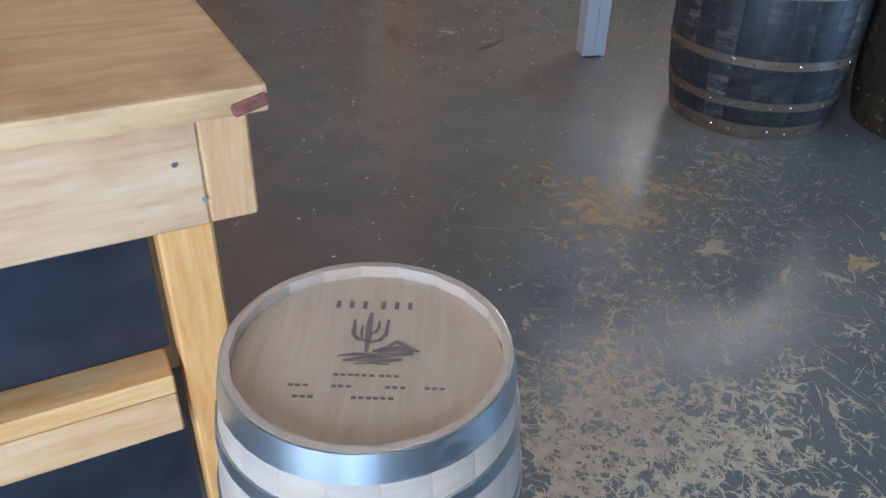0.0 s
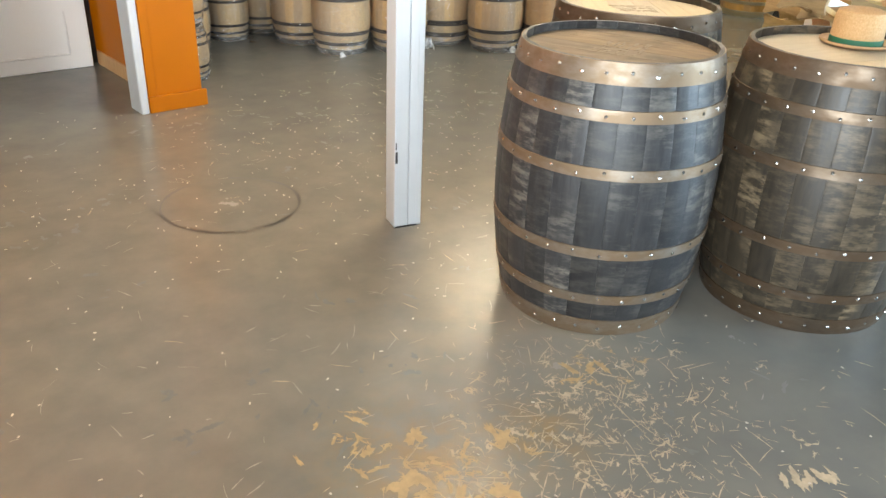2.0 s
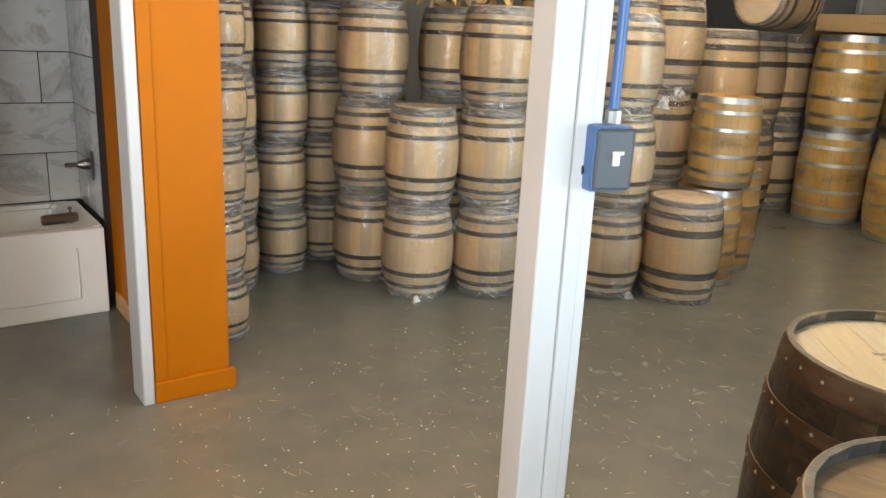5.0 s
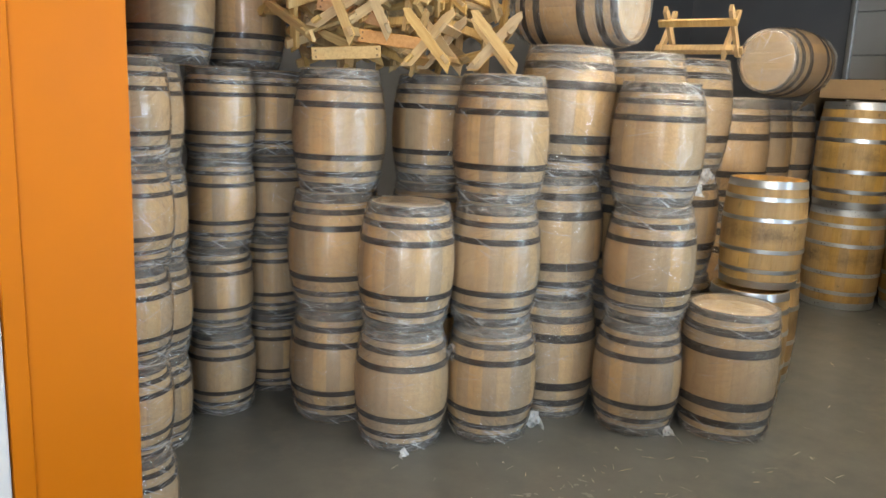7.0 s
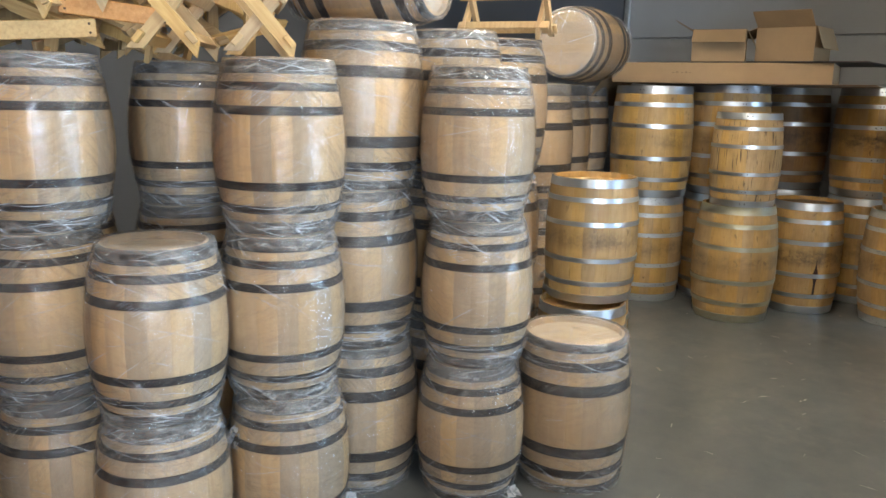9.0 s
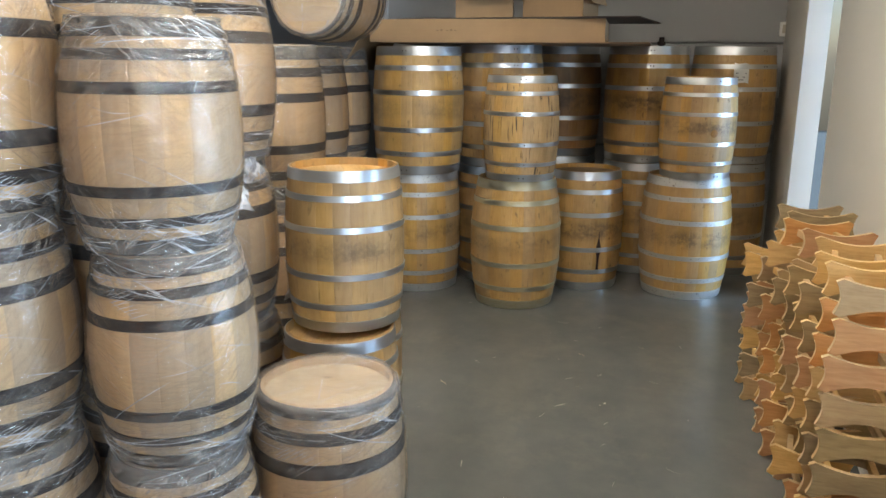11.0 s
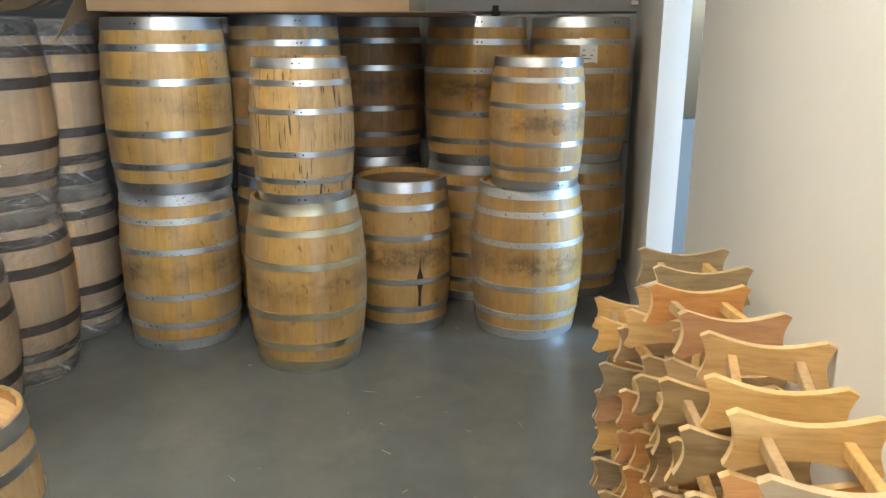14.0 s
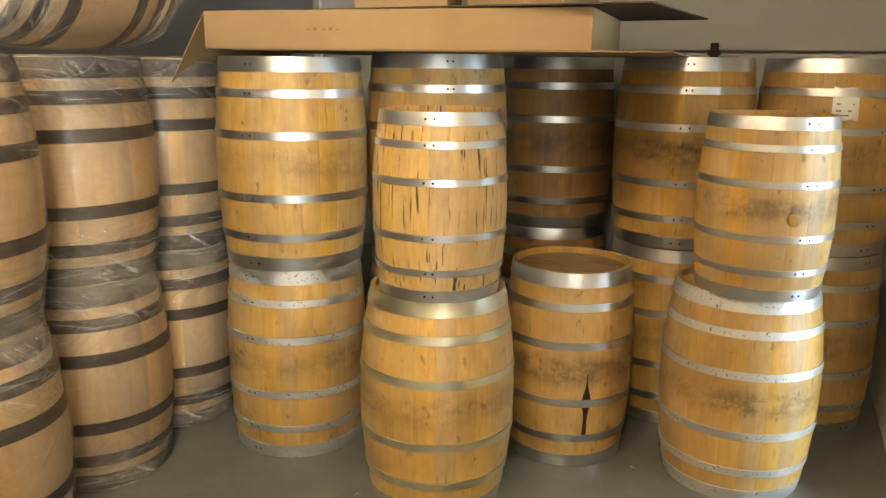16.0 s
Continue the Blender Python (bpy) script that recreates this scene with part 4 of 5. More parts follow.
W53 = cask(pose(8.45, 6.76, 0, 0, 0, 10), 0.885, 0.312, 0.250, 26, PALE_OAK, HEAD_PALE, BLACK_IRON, "tall pale oak barrel with black hoops in clear stretch film", G_WRAP, HOOPS_TALL, film=True, rivets=0, seed=16)

rng = random.Random(7)


def stack(kind, h, x, y, levels, start=0):
    for k in range(start, levels):
        place(kind, x + rng.uniform(-0.012, 0.012), y + rng.uniform(-0.012, 0.012), k * (h + 0.004), rng.uniform(0, 360), (rng.uniform(-0.6, 0.6), rng.uniform(-0.6, 0.6)) if k else (0, 0))


stack(W15, 0.60, 4.142, 6.112, 2, 1)      # two high, in front
stack(W15, 0.60, 4.05, 6.60, 3)
stack(W15, 0.60, 4.575, 5.932, 3)
stack(W15, 0.60, 4.80, 6.76, 3)
stack(W15, 0.60, 4.40, 7.12, 3)
stack(W15, 0.60, 5.28, 5.53, 3)
stack(W25, 0.655, 5.08, 5.985, 3, 1)
stack(W25, 0.655, 5.62, 5.90, 3)
stack(W25, 0.655, 6.20, 5.98, 3)
stack(W10, 0.445, 3.585, 6.98, 4, 1)
stack(W10, 0.445, 3.98, 7.14, 4)
stack(W10, 0.445, 3.14, 6.76, 4)
stack(W5, 0.355, 2.78, 5.965, 5, 1)
stack(W53, 0.885, 8.45, 6.76, 2, 1)
stack(W53, 0.885, 9.07, 6.85, 2)
stack(W53, 0.885, 7.73, 6.58, 2)
place(W15, 3.44, 7.25, 1.80, 40)
place(W15, 3.93, 7.40, 1.80, 80)
# casks lying on the stacks
cask(pose(8.38, 6.33, 2.06, 0, 90, 180), 0.66, 0.262, 0.222, 22, PALE_OAK, HEAD_AMBER, BLACK_IRON, "dull oak barrel in stretch film lying on top of stacked barrels", G_WRAP, HOOPS_WIDE, film=True, rivets=0, seed=17)
place(W25, 5.265, 6.48, 2.225, -78, (0, 90))

OAK30 = cask(pose(6.27, 5.44, 0.689, 0, 0, 300), 0.62, 0.234, 0.210, 22, AMBER_OAK, HEAD_AMBER, GALVANISED, "amber oak barrel with grey galvanised hoops", G_WINE, seed=21)
OAK_LOW = cask(pose(6.16, 5.42, 0, 0, 0, 100), 0.685, 0.234, 0.212, 20, AMBER_OAK, HEAD_AMBER, GALVANISED, "short amber oak barrel under another barrel", G_WINE, seed=31)
OAK_SIDE = cask(pose(6.61, 5.60, 0, 0, 0, 160), 0.76, 0.25, 0.222, 22, AMBER_OAK, HEAD_AMBER, GALVANISED, "amber oak barrel standing open among wrapped barrels", G_WINE, seed=33)
LOW_L = cask(pose(9.10, 6.15, 0, 0, 0, 150), 0.88, 0.325, 0.296, 26, AMBER_OAK, HEAD_AMBER, CRUSTED, "amber oak wine cask with flaking white zinc hoops", G_WINE, seed=32)
WINE = cask(pose(9.09, 6.14, 0.884, 0, 0, 157), 0.90, 0.335, 0.302, 26, AMBER_OAK, HEAD_AMBER, GALVANISED, "amber oak wine cask with galvanised hoops", G_WINE, seed=22)
for x, y, z, r in ((9.55, 5.63, 0, 180), (9.55, 5.63, 0.904, 190), (10.2, 4.57, 0, 200), (10.2, 4.57, 0.904, 165), (10.37, 3.915, 0, 205), (10.37, 3.915, 0.904, 200)):
    place(WINE, x, y, z, r)
DEEP = cask(pose(10.43, 5.3, 0, 0, 0, 0), 0.90, 0.335, 0.302, 26, DEEP_OAK, HEAD_DARK, GALVANISED, "dark brown oak cask with galvanised hoops", G_WINE, seed=23)
place(DEEP, 10.43, 5.3, 0.904, 70)
FRONT_M = cask(pose(8.90, 5.335, 0, 0, 0, 0), 0.90, 0.32, 0.268, 24, AMBER_OAK, HEAD_AMBER, DULL_HOOP, "honey oak cask with tarnished brassy hoops", G_WINE, seed=24)
CRACKED = cask(pose(8.83, 5.30, 0.904, 0, 0, 170), 0.695, 0.258, 0.228, 22, CRACKED_OAK, HEAD_AMBER, GALVANISED, "small dried oak barrel with cracked staves", G_WINE, seed=25)
FRONT_R = cask(pose(9.55, 4.185, 0, 0, 0, 0), 0.885, 0.33, 0.282, 24, AMBER_OAK, HEAD_AMBER, CRUSTED, "oak cask with smudged bilge and flaking zinc hoops", G_WINE, seed=26)
SMALL_R = cask(pose(9.45, 4.15, 0.889, 0, 0, 193), 0.70, 0.264, 0.235, 22, AMBER_OAK, HEAD_AMBER, GALVANISED, "small oak barrel with a bung and rust run", G_WINE, seed=27)
STAINED = cask(pose(9.52, 4.94, 0, 0, 0, 0), 0.90, 0.30, 0.262, 22, AMBER_OAK, HEAD_DARK, GALVANISED, "oak cask with a dark wine leak stain and stained head", G_WINE, seed=28)
BRANDED = cask(pose(0.319, 0.822, 0, 0, 0, -28), 0.66, 0.24, 0.207, 20, HEAD_PINK, HEAD_PINK, GALVANISED, "small pale barrel with blue-grey hoops and a branded head", "", boards=1, seed=29, head_drop=0.022)


# ---- wooden cradles ----
def cradle_outline(w, h):
    """A board hollowed on all four sides, with cut-off horns."""
    pts = []
    horn = 0.020

    def arc(p, q, depth, n=8):
        (x0, y0), (x1, y1) = p, q
        nx, ny = -(y1 - y0), x1 - x0
        l = math.hypot(nx, ny)
        nx, ny = nx / l, ny / l
        for k in range(n + 1):
            s = k / n
            d = depth * math.sin(math.pi * s)
            pts.append((x0 + (x1 - x0) * s + nx * d, y0 + (y1 - y0) * s + ny * d))

    a = w / 2
    arc((-a + horn, 0.0), (a - horn, 0.0), h * 0.25)
    arc((a, horn * 0.5), (a, h - horn * 0.5), w * 0.055, 6)
    arc((a - horn, h), (-a + horn, h), h * 0.20)
    arc((-a, h - horn * 0.5), (-a, horn * 0.5), w * 0.055, 6)
    return pts


CW, CH, CL = 0.30, 0.128, 0.235
LABEL_C = "bare pine barrel cradle with hollowed end boards"


def end_board(material):
    bm = prism(cradle_outline(CW, CH), 0.021)
    ob = part("end_board", bm, material)
    ob.data.materials.append(EDGE_PINE)
    for p in ob.data.polygons[2:]:
        p.material_index = 1
    return ob


cradle = thing("barrel_cradle", pose(6.305, 3.535, 0), LABEL_C, "barrel cradle", "stacked barrel cradles")
end = end_board(CRADLE_PINE)
end.parent = cradle
end.matrix_basis = pose(-CL / 2, 0, 0)
again(end, cradle, pose(CL / 2, 0, 0))
rail = part("rail", box(CL - 0.02, 0.022, 0.030, (0, -0.075, 0.049), 0.002), PINE_X, cradle)
again(rail, cradle, pose(0, 0.15, 0))
cradle_red = copy_thing(cradle, pose(6.305, 3.53, 6 * 0.1295, 0, 0, 2))
tagged(cradle_red, "reddish pine barrel cradle with hollowed end boards")
red = end_board(CEDAR)
for o in cradle_red.children:
    if o.name.startswith("end_board"):
        o.data = red.data
bpy.data.objects.remove(red)
cradle_grey = copy_thing(cradle, pose(7.50, 3.58, 7 * 0.1295, 0, 2, 6))
tagged(cradle_grey, "weathered grey-brown barrel cradle with hollowed end boards")
grey = end_board(WEATHERED)
for o in cradle_grey.children:
    if o.name.startswith("end_board"):
        o.data = grey.data
bpy.data.objects.remove(grey)
# columns along the partition: middle x, middle y, levels
for col, (cx, cy, levels) in enumerate(((6.305, 3.53, 8), (6.655, 3.555, 8), (7.075, 3.575, 8), (7.43, 3.61, 7), (7.69, 3.67, 6))):
    for lev in range(levels):
        if col == 0 and lev in (0, 6):
            continue
        pick = rng.random()
        src = cradle_red if pick < 0.26 else cradle_grey if pick < 0.50 else cradle
        loose = 0.4 if col == 0 else 1.0
        out = 0.03 * (1 - lev / levels) * (col > 0)
        if lev >= levels - 2 and col > 0:
            loose = 2.2
        copy_thing(src, pose(cx + rng.uniform(-0.03, 0.03) * loose, cy + out + rng.uniform(-0.022, 0.035) * loose, lev * 0.1295 + rng.uniform(0, 0.002), rng.uniform(-1.5, 1.5) * loose, rng.uniform(-1.0, 1.0) * loose, rng.uniform(-7, 9) * loose))
# loose heap on the other side of the partition
for k in range(40):
    pick = rng.random()
    src = cradle_red if pick < 0.35 else cradle_grey if pick < 0.75 else cradle
    x, y = 5.35 + rng.uniform(-0.35, 0.65), 2.70 + rng.uniform(-0.3, 0.3)
    copy_thing(src, pose(x, y, max(0.0, 0.05 + 0.105 * (k // 6) + rng.uniform(-0.02, 0.04)), rng.uniform(-30, 30), rng.uniform(-35, 35), rng.uniform(0, 180)))


# ---- crossed-leg stands ----
def stand():
    top = thing("barrel_stand", pose(0, 0, 0), "small pine barrel stand with crossed legs", "barrel stand", "heaped barrel stands")
    leg = None
    for x in (-0.19, 0.19):
        for s in (-1, 1):
            m = pose(x + s * 0.0105, 0, 0.145, s * 40, 0, 0) @ Matrix.Translation((0, 0, -0.185))
            if leg is None:
                bm = prism([(-0.023, 0.038), (0.023, 0.0), (0.023, 0.32), (0.006, 0.372), (-0.023, 0.35)], 0.021)
                leg = part("leg", bm, PINE_X, top)
                leg.matrix_basis = m
            else:
                again(leg, top, m)
    rail = None
    for y, z, a in ((-0.075, 0.20, 40), (-0.088, 0.055, -40), (0.088, 0.055, 40)):
        m = pose(0, y, z, a, 0, 0)
        if rail is None:
            rail = part("rail", box(0.46, 0.020, 0.045, (0, 0, -0.022), 0.002), PINE_X, top)
            rail.matrix_basis = m
        else:
            again(rail, top, m)
    return top


STAND = stand()
STAND.matrix_basis = pose(4.645, 6.10, 1.818, 0, 0, 48)
copy_thing(STAND, pose(4.43, 6.30, 1.818, 0, 0, 40))
for k in range(84):
    x, y = 4.50 + rng.uniform(-0.50, 0.46), 6.84 + rng.uniform(-0.28, 0.32)
    copy_thing(STAND, pose(x, y, 1.87 + 0.075 * (k // 9) + rng.uniform(0, 0.04), rng.uniform(-40, 40), rng.uniform(-22, 22), rng.uniform(0, 180)))
copy_thing(STAND, pose(6.08, 5.87, 1.975, 0, 0, -76))


def loose_board(at, material, label):
    top = thing("loose_board", at, label, "board", "loose boards in the heap")
    part("board", box(0.34, 0.022, 0.062, (0, 0, 0), 0.003), material, top)
    for x in (-0.15, 0.15):
        for z in (0.016, 0.046):
            part("screw", lathe([(0.001, 0.0012), (0.0045, 0.0012), (0.0045, 0)], 8), BLACK_IRON, top).matrix_basis = pose(x, -0.011, z, 90, 0, 0)


loose_board(pose(4.22, 6.38, 1.93, 0, 6, -42), CEDAR, "reddish board with screw holes in the heap")
loose_board(pose(4.10, 6.58, 2.06, 0, 12, -30), CEDAR, "reddish board with screw holes in the heap")
loose_board(pose(4.05, 6.52, 1.86, 8, -4, -38), CRADLE_PINE, "brown pine board in the heap")


# ---- cardboard on the casks ----
def open_box(name, at, sx, sy, sz, label, flaps=(35, 50, 70, 20)):
    top = thing(name, at, label, "cardboard box")
    t = 0.006
    part("bottom", box(sx, sy, t, (0, 0, 0)), CARD, top)
    part("side", box(t, sy, sz, (-sx / 2, 0, t)), CARD, top)
    part("side", box(t, sy, sz, (sx / 2, 0, t)), CARD, top)
    part("side", box(sx - 2 * t, t, sz, (0, -sy / 2 + t / 2, t)), CARD, top)
    part("side", box(sx - 2 * t, t, sz, (0, sy / 2 - t / 2, t)), CARD, top)
    d = min(sx, sy) * 0.45
    for k, ang in enumerate(flaps):
        if ang is None:
            continue
        w = sy if k < 2 else sx
        bm = box(d, w - 0.01, 0.004, (d / 2, 0, 0))
        f = part("flap", bm, CARD, top)
        if k == 0:
            f.matrix_basis = Matrix.Translation((sx / 2 + 0.004, 0, sz)) @ pose(0, 0, 0, 0, ang, 0)
        elif k == 1:
            f.matrix_basis = Matrix.Translation((-sx / 2 - 0.004, 0, sz)) @ pose(0, 0, 0, 0, ang, 180)
        elif k == 2:
            f.matrix_basis = Matrix.Translation((0, sy / 2 + 0.004, sz)) @ pose(0, 0, 0, 0, ang, 90)
        else:
            f.matrix_basis = Matrix.Translation((0, -sy / 2 - 0.004, sz)) @ pose(0, 0, 0, 0, ang, -90)
    return top


tray = open_box("flat_carton", pose(9.45, 5.66, 1.815, 0, 0, 5), 0.95, 1.66, 0.15, "long shallow cardboard carton with creased flaps", (None, None, 58, None))
mark = bmesh.new()
for k, y in enumerate((-0.05, -0.02, 0.01, 0.05, 0.08)):
    box(0.001, 0.016, 0.006 + 0.006 * (k % 2), (-0.4795, y + 0.25, 0.075), bm=mark)
part("faint_print", mark, CARD_IN, tray, "faint printed marks")
sheet = thing("cardboard_sheet", pose(9.55, 5.45, 1.806, 0, 0.4, 3), "bent flat cardboard sheet under a carton", "cardboard")
part("sheet", box(1.15, 1.85, 0.006, (0, 0, 0)), CARD_IN, sheet)
open_box("carton", pose(9.5, 5.75, 1.985, 0, 0, 12), 0.36, 0.42, 0.26, "open brown cardboard carton", (80, 40, -30, 60))
open_box("carton", pose(9.65, 5.20, 1.985, 0, 0, -8), 0.40, 0.46, 0.28, "open brown cardboard carton", (60, -40, 20, 70))
lid = thing("cardboard_sheet", pose(9.6, 5.4, 1.977, 0, 0, -4), "dark flat cardboard sheet under open cartons", "cardboard")
part("sheet", box(1.15, 1.75, 0.006, (0, 0, 0)), DARK_CARD, lid)


# ---- fittings and small things ----
def wall_outlet():
    top = thing("wall_outlet", pose(10.99, 3.52, 1.90, 0, 0, 0), "white surface-mounted power outlet with conduit", "outlet")
    part("outlet_box", box(0.05, 0.075, 0.12, (-0.025, 0, 0), 0.006), WHITE_PLASTIC, top)
    part("socket", box(0.008, 0.034, 0.07, (-0.053, 0, 0.025), 0.004), plain("ivory_socket", (0.5, 0.46, 0.36), 0.45), top)
    part("conduit", lathe([(0.010, 0.12), (0.010, 1.55)], 10), WHITE_PLASTIC, top).matrix_basis = pose(-0.02, -0.02, 0)


wall_outlet()


def straw_hat():
    top = thing("straw_hat", pose(3.58, 1.93, 0.922, 0, 0, 15), "tan straw hat with a green band on a cask", "hat")
    straw = wood("woven_straw", (0.36, 0.20, 0.09), (0.50, 0.30, 0.15), (0.60, 0.40, 0.22), 0.7, (30, 30, 30), 0.05, bump=0.6)
    crown = lathe([(0.090, 0.004), (0.088, 0.03), (0.086, 0.095), (0.080, 0.118), (0.06, 0.126), (0.03, 0.118), (0.001, 0.114)], 28)
    part("crown", crown, straw, top, smooth=True)
    part("brim", lathe([(0.088, 0.004), (0.108, 0.003), (0.120, 0.010), (0.122, 0.018), (0.118, 0.012), (0.106, 0.007), (0.088, 0.008)], 28), straw, top, smooth=True)
    part("band", lathe([(0.0905, 0.008), (0.0895, 0.030), (0.086, 0.030)], 28), plain("green_ribbon", (0.01, 0.12, 0.06), 0.6), top, "dark green ribbon band", smooth=True)


straw_hat()


# ---- marks and labels on casks ----
def bar(w, d, at, bm):
    return box(w, d, 0.0012, at, bm=bm)


def head_brand():
    """Dark stamped emblem and lines of lettering on the branded head."""
    z = 0.66 - 0.022 + 0.0004
    bm = bmesh.new()
    for k in range(6):
        w = 0.007
        bar(w, 0.017, (-0.058 + k * 0.021 + (0.008 if k > 2 else 0), 0.118, z), bm)
    part("brand_lettering", bm, INK, BRANDED, "row of dark stamped lettering")
    cactus = bmesh.new()

    def stroke(points, wide):
        """A flat stroke of rounded run along a few points."""
        last = None
        for k, (x, y) in enumerate(points):
            a, b = points[max(0, k - 1)], points[min(len(points) - 1, k + 1)]
            dx, dy = b[0] - a[0], b[1] - a[1]
            l = math.hypot(dx, dy)
            w = wide * (0.55 if k in (0, len(points) - 1) else 1)
            pair = [cactus.verts.new((x - dy / l * w * e, y + dx / l * w * e, z + 0.0012)) for e in (-1, 1)]
            if last:
                cactus.faces.new((last[0], last[1], pair[1], pair[0]))
            last = pair

    stroke([(-0.004, 0.005), (-0.004, 0.035), (-0.005, 0.07), (-0.004, 0.098)], 0.0045)
    stroke([(-0.005, 0.030), (-0.020, 0.034), (-0.027, 0.046), (-0.028, 0.080)], 0.0036)
    stroke([(-0.003, 0.026), (0.014, 0.032), (0.022, 0.046), (0.024, 0.082)], 0.0036)
    stroke([(-0.003, 0.045), (0.006, 0.050), (0.010, 0.060), (0.010, 0.078)], 0.003)
    stroke([(-0.013, 0.034), (-0.015, 0.05), (-0.015, 0.066)], 0.0026)
    stroke([(0.005, 0.006), (0.026, 0.016), (0.040, 0.030), (0.050, 0.020), (0.074, 0.008)], 0.004)
    stroke([(0.012, 0.006), (0.042, 0.014), (0.066, 0.006)], 0.006)
    stroke([(-0.045, -0.006), (-0.02, 0.000), (0.02, -0.003), (0.066, 0.002)], 0.003)
    stroke([(-0.036, -0.015), (-0.01, -0.010), (0.03, -0.013), (0.050, -0.010)], 0.004)
    stroke([(-0.020, -0.022), (0.01, -0.019), (0.032, -0.022)], 0.0022)
    part("brand_emblem", cactus, INK, BRANDED, "dark stamped desert plant emblem")
    small = bmesh.new()
    for y, xs in ((-0.045, (-0.03, 0.0, 0.035)), (-0.068, (-0.09, -0.03, 0.045, 0.10)), (-0.090, (-0.08, 0.0, 0.03))):
        for x in xs:
            for d in (-0.012, -0.002, 0.009):
                bar(0.007, 0.0040, (x + d, y, z), small)
    part("written_lines", small, INK, BRANDED, "small printed and handwritten lines")


head_brand()


STAMP = wood("faded_stamp", (0.12, 0.085, 0.055), (0.20, 0.145, 0.095), (0.33, 0.25, 0.165), 0.6, (30, 6, 30), 0.1)


STAMP_PALE = wood("paler_stamp", (0.30, 0.225, 0.14), (0.37, 0.285, 0.185), (0.46, 0.37, 0.25), 0.6, (30, 6, 30), 0.1)


def emblem_stamp(ob, z, size, ink):
    """Faded stamp, rubbed into ragged bars."""
    r = random.Random(3)
    bm = bmesh.new()
    for k in range(9):
        y = (k - 4) * size * 0.11
        x = -size / 2
        while x < size / 2:
            w = r.uniform(0.1, 0.35) * size
            if r.random() < 0.75:
                box(w, size * r.uniform(0.03, 0.08), 0.0008, (x + w / 2, y + r.uniform(-0.01, 0.01), z), bm=bm)
            x += w + r.uniform(0.0, 0.1) * size
    return tagged(part("head_stamp", bm, ink, ob, "faded dark stamp"), "", "", "", "stuff")


emblem_stamp(DARK_A, 0.95 - 0.03 + 0.0004, 0.16, STAMP)
for o in [o for o in scene.collection.objects if o.parent is None and o.get("group") == G_DARK and o is not DARK_A and o.name != DARK_B.name]:
    emblem_stamp(o, 0.95 - 0.03 + 0.0004, 0.15, STAMP_PALE)


def leak_stain():
    """Dark wine leak running down a stave joint."""
    r = lambda z: bulge(0.90, 0.30, 0.262, z) + 0.001
    bm = bmesh.new()
    left, right = [], []
    for k in range(13):
        z = 0.16 + 0.30 * k / 12
        w = 0.010 + 0.016 * math.exp(-((z - 0.33) / 0.05) ** 2) - 0.008 * (k / 12)
        a = w / r(z)
        left.append(bm.verts.new((r(z) * math.cos(-a), r(z) * math.sin(-a), z)))
        right.append(bm.verts.new((r(z) * math.cos(a), r(z) * math.sin(a), z)))
    for k in range(12):
        bm.faces.new((left[k], right[k], right[k + 1], left[k + 1]))
    ob = part("leak_stain", bm, plain("wine_stain", (0.025, 0.008, 0.006), 0.35), STAINED, "dark wine stain down a joint")
    ob.matrix_basis = pose(0, 0, 0, 0, 0, 212)


leak_stain()


def bung(ob, h, rb, rh, z, angle):
    m = Matrix.Rotation(radians(angle), 4, "Z") @ Matrix.Translation((bulge(h, rb, rh, z) - 0.004, 0, z)) @ pose(0, 0, 0, 0, 90, 0)
    b = part("bung", lathe([(0.024, 0.0), (0.026, 0.006), (0.021, 0.008), (0.001, 0.0075)], 18), DEEP_OAK, ob, "round wooden bung", smooth=True)
    b.matrix_basis = m


bung(SMALL_R, 0.70, 0.264, 0.235, 0.325, 12)


def head_writing(ob, z):
    """Dark scrawled marks on a cask head, too rough to read."""
    r = random.Random(12)
    bm = bmesh.new()
    for k in range(5):
        bar(0.006, r.uniform(0.028, 0.042), (-0.06 + k * 0.030 + r.uniform(-0.004, 0.004), -0.12 + r.uniform(-0.006, 0.006), z), bm)
        if k % 2 == 0:
            bar(0.020, 0.005, (-0.052 + k * 0.030, -0.108, z), bm)
    part("scrawled_mark", bm, INK, ob, "dark scrawled marks")


head_writing(OAK_LOW, 0.685 - 0.03 + 0.0005)


def paper_label():
    ob = thing("paper_label", pose(10.37, 3.915, 0.904, 0, 0, 189), "torn white paper label stuck on a cask", "label")
    r = lambda z: bulge(0.90, 0.335, 0.302, z) + 0.0015
    bm = bmesh.new()
    rows = []
    for z in (0.63, 0.68, 0.73, 0.775):
        rows.append([bm.verts.new((r(z) * math.cos(a), r(z) * math.sin(a), z + 0.006 * math.sin(a * 30))) for a in (-0.17, -0.085, 0, 0.085, 0.17)])
    for a, b in zip(rows, rows[1:]):
        for k in range(4):
            bm.faces.new((a[k], a[k + 1], b[k + 1], b[k]))
    part("label_sheet", bm, PAPER, ob)
    bm = bmesh.new()
    for k, z in enumerate((0.65, 0.67, 0.70)):
        vs = [bm.verts.new(((r(zz) + 0.001) * math.cos(a), (r(zz) + 0.001) * math.sin(a), zz)) for a, zz in ((-0.12, z), (0.05 + 0.03 * k, z), (0.05 + 0.03 * k, z + 0.006), (-0.12, z + 0.006))]
        bm.faces.new(vs)
    part("label_print", bm, GREY_PLATE, ob)


paper_label()


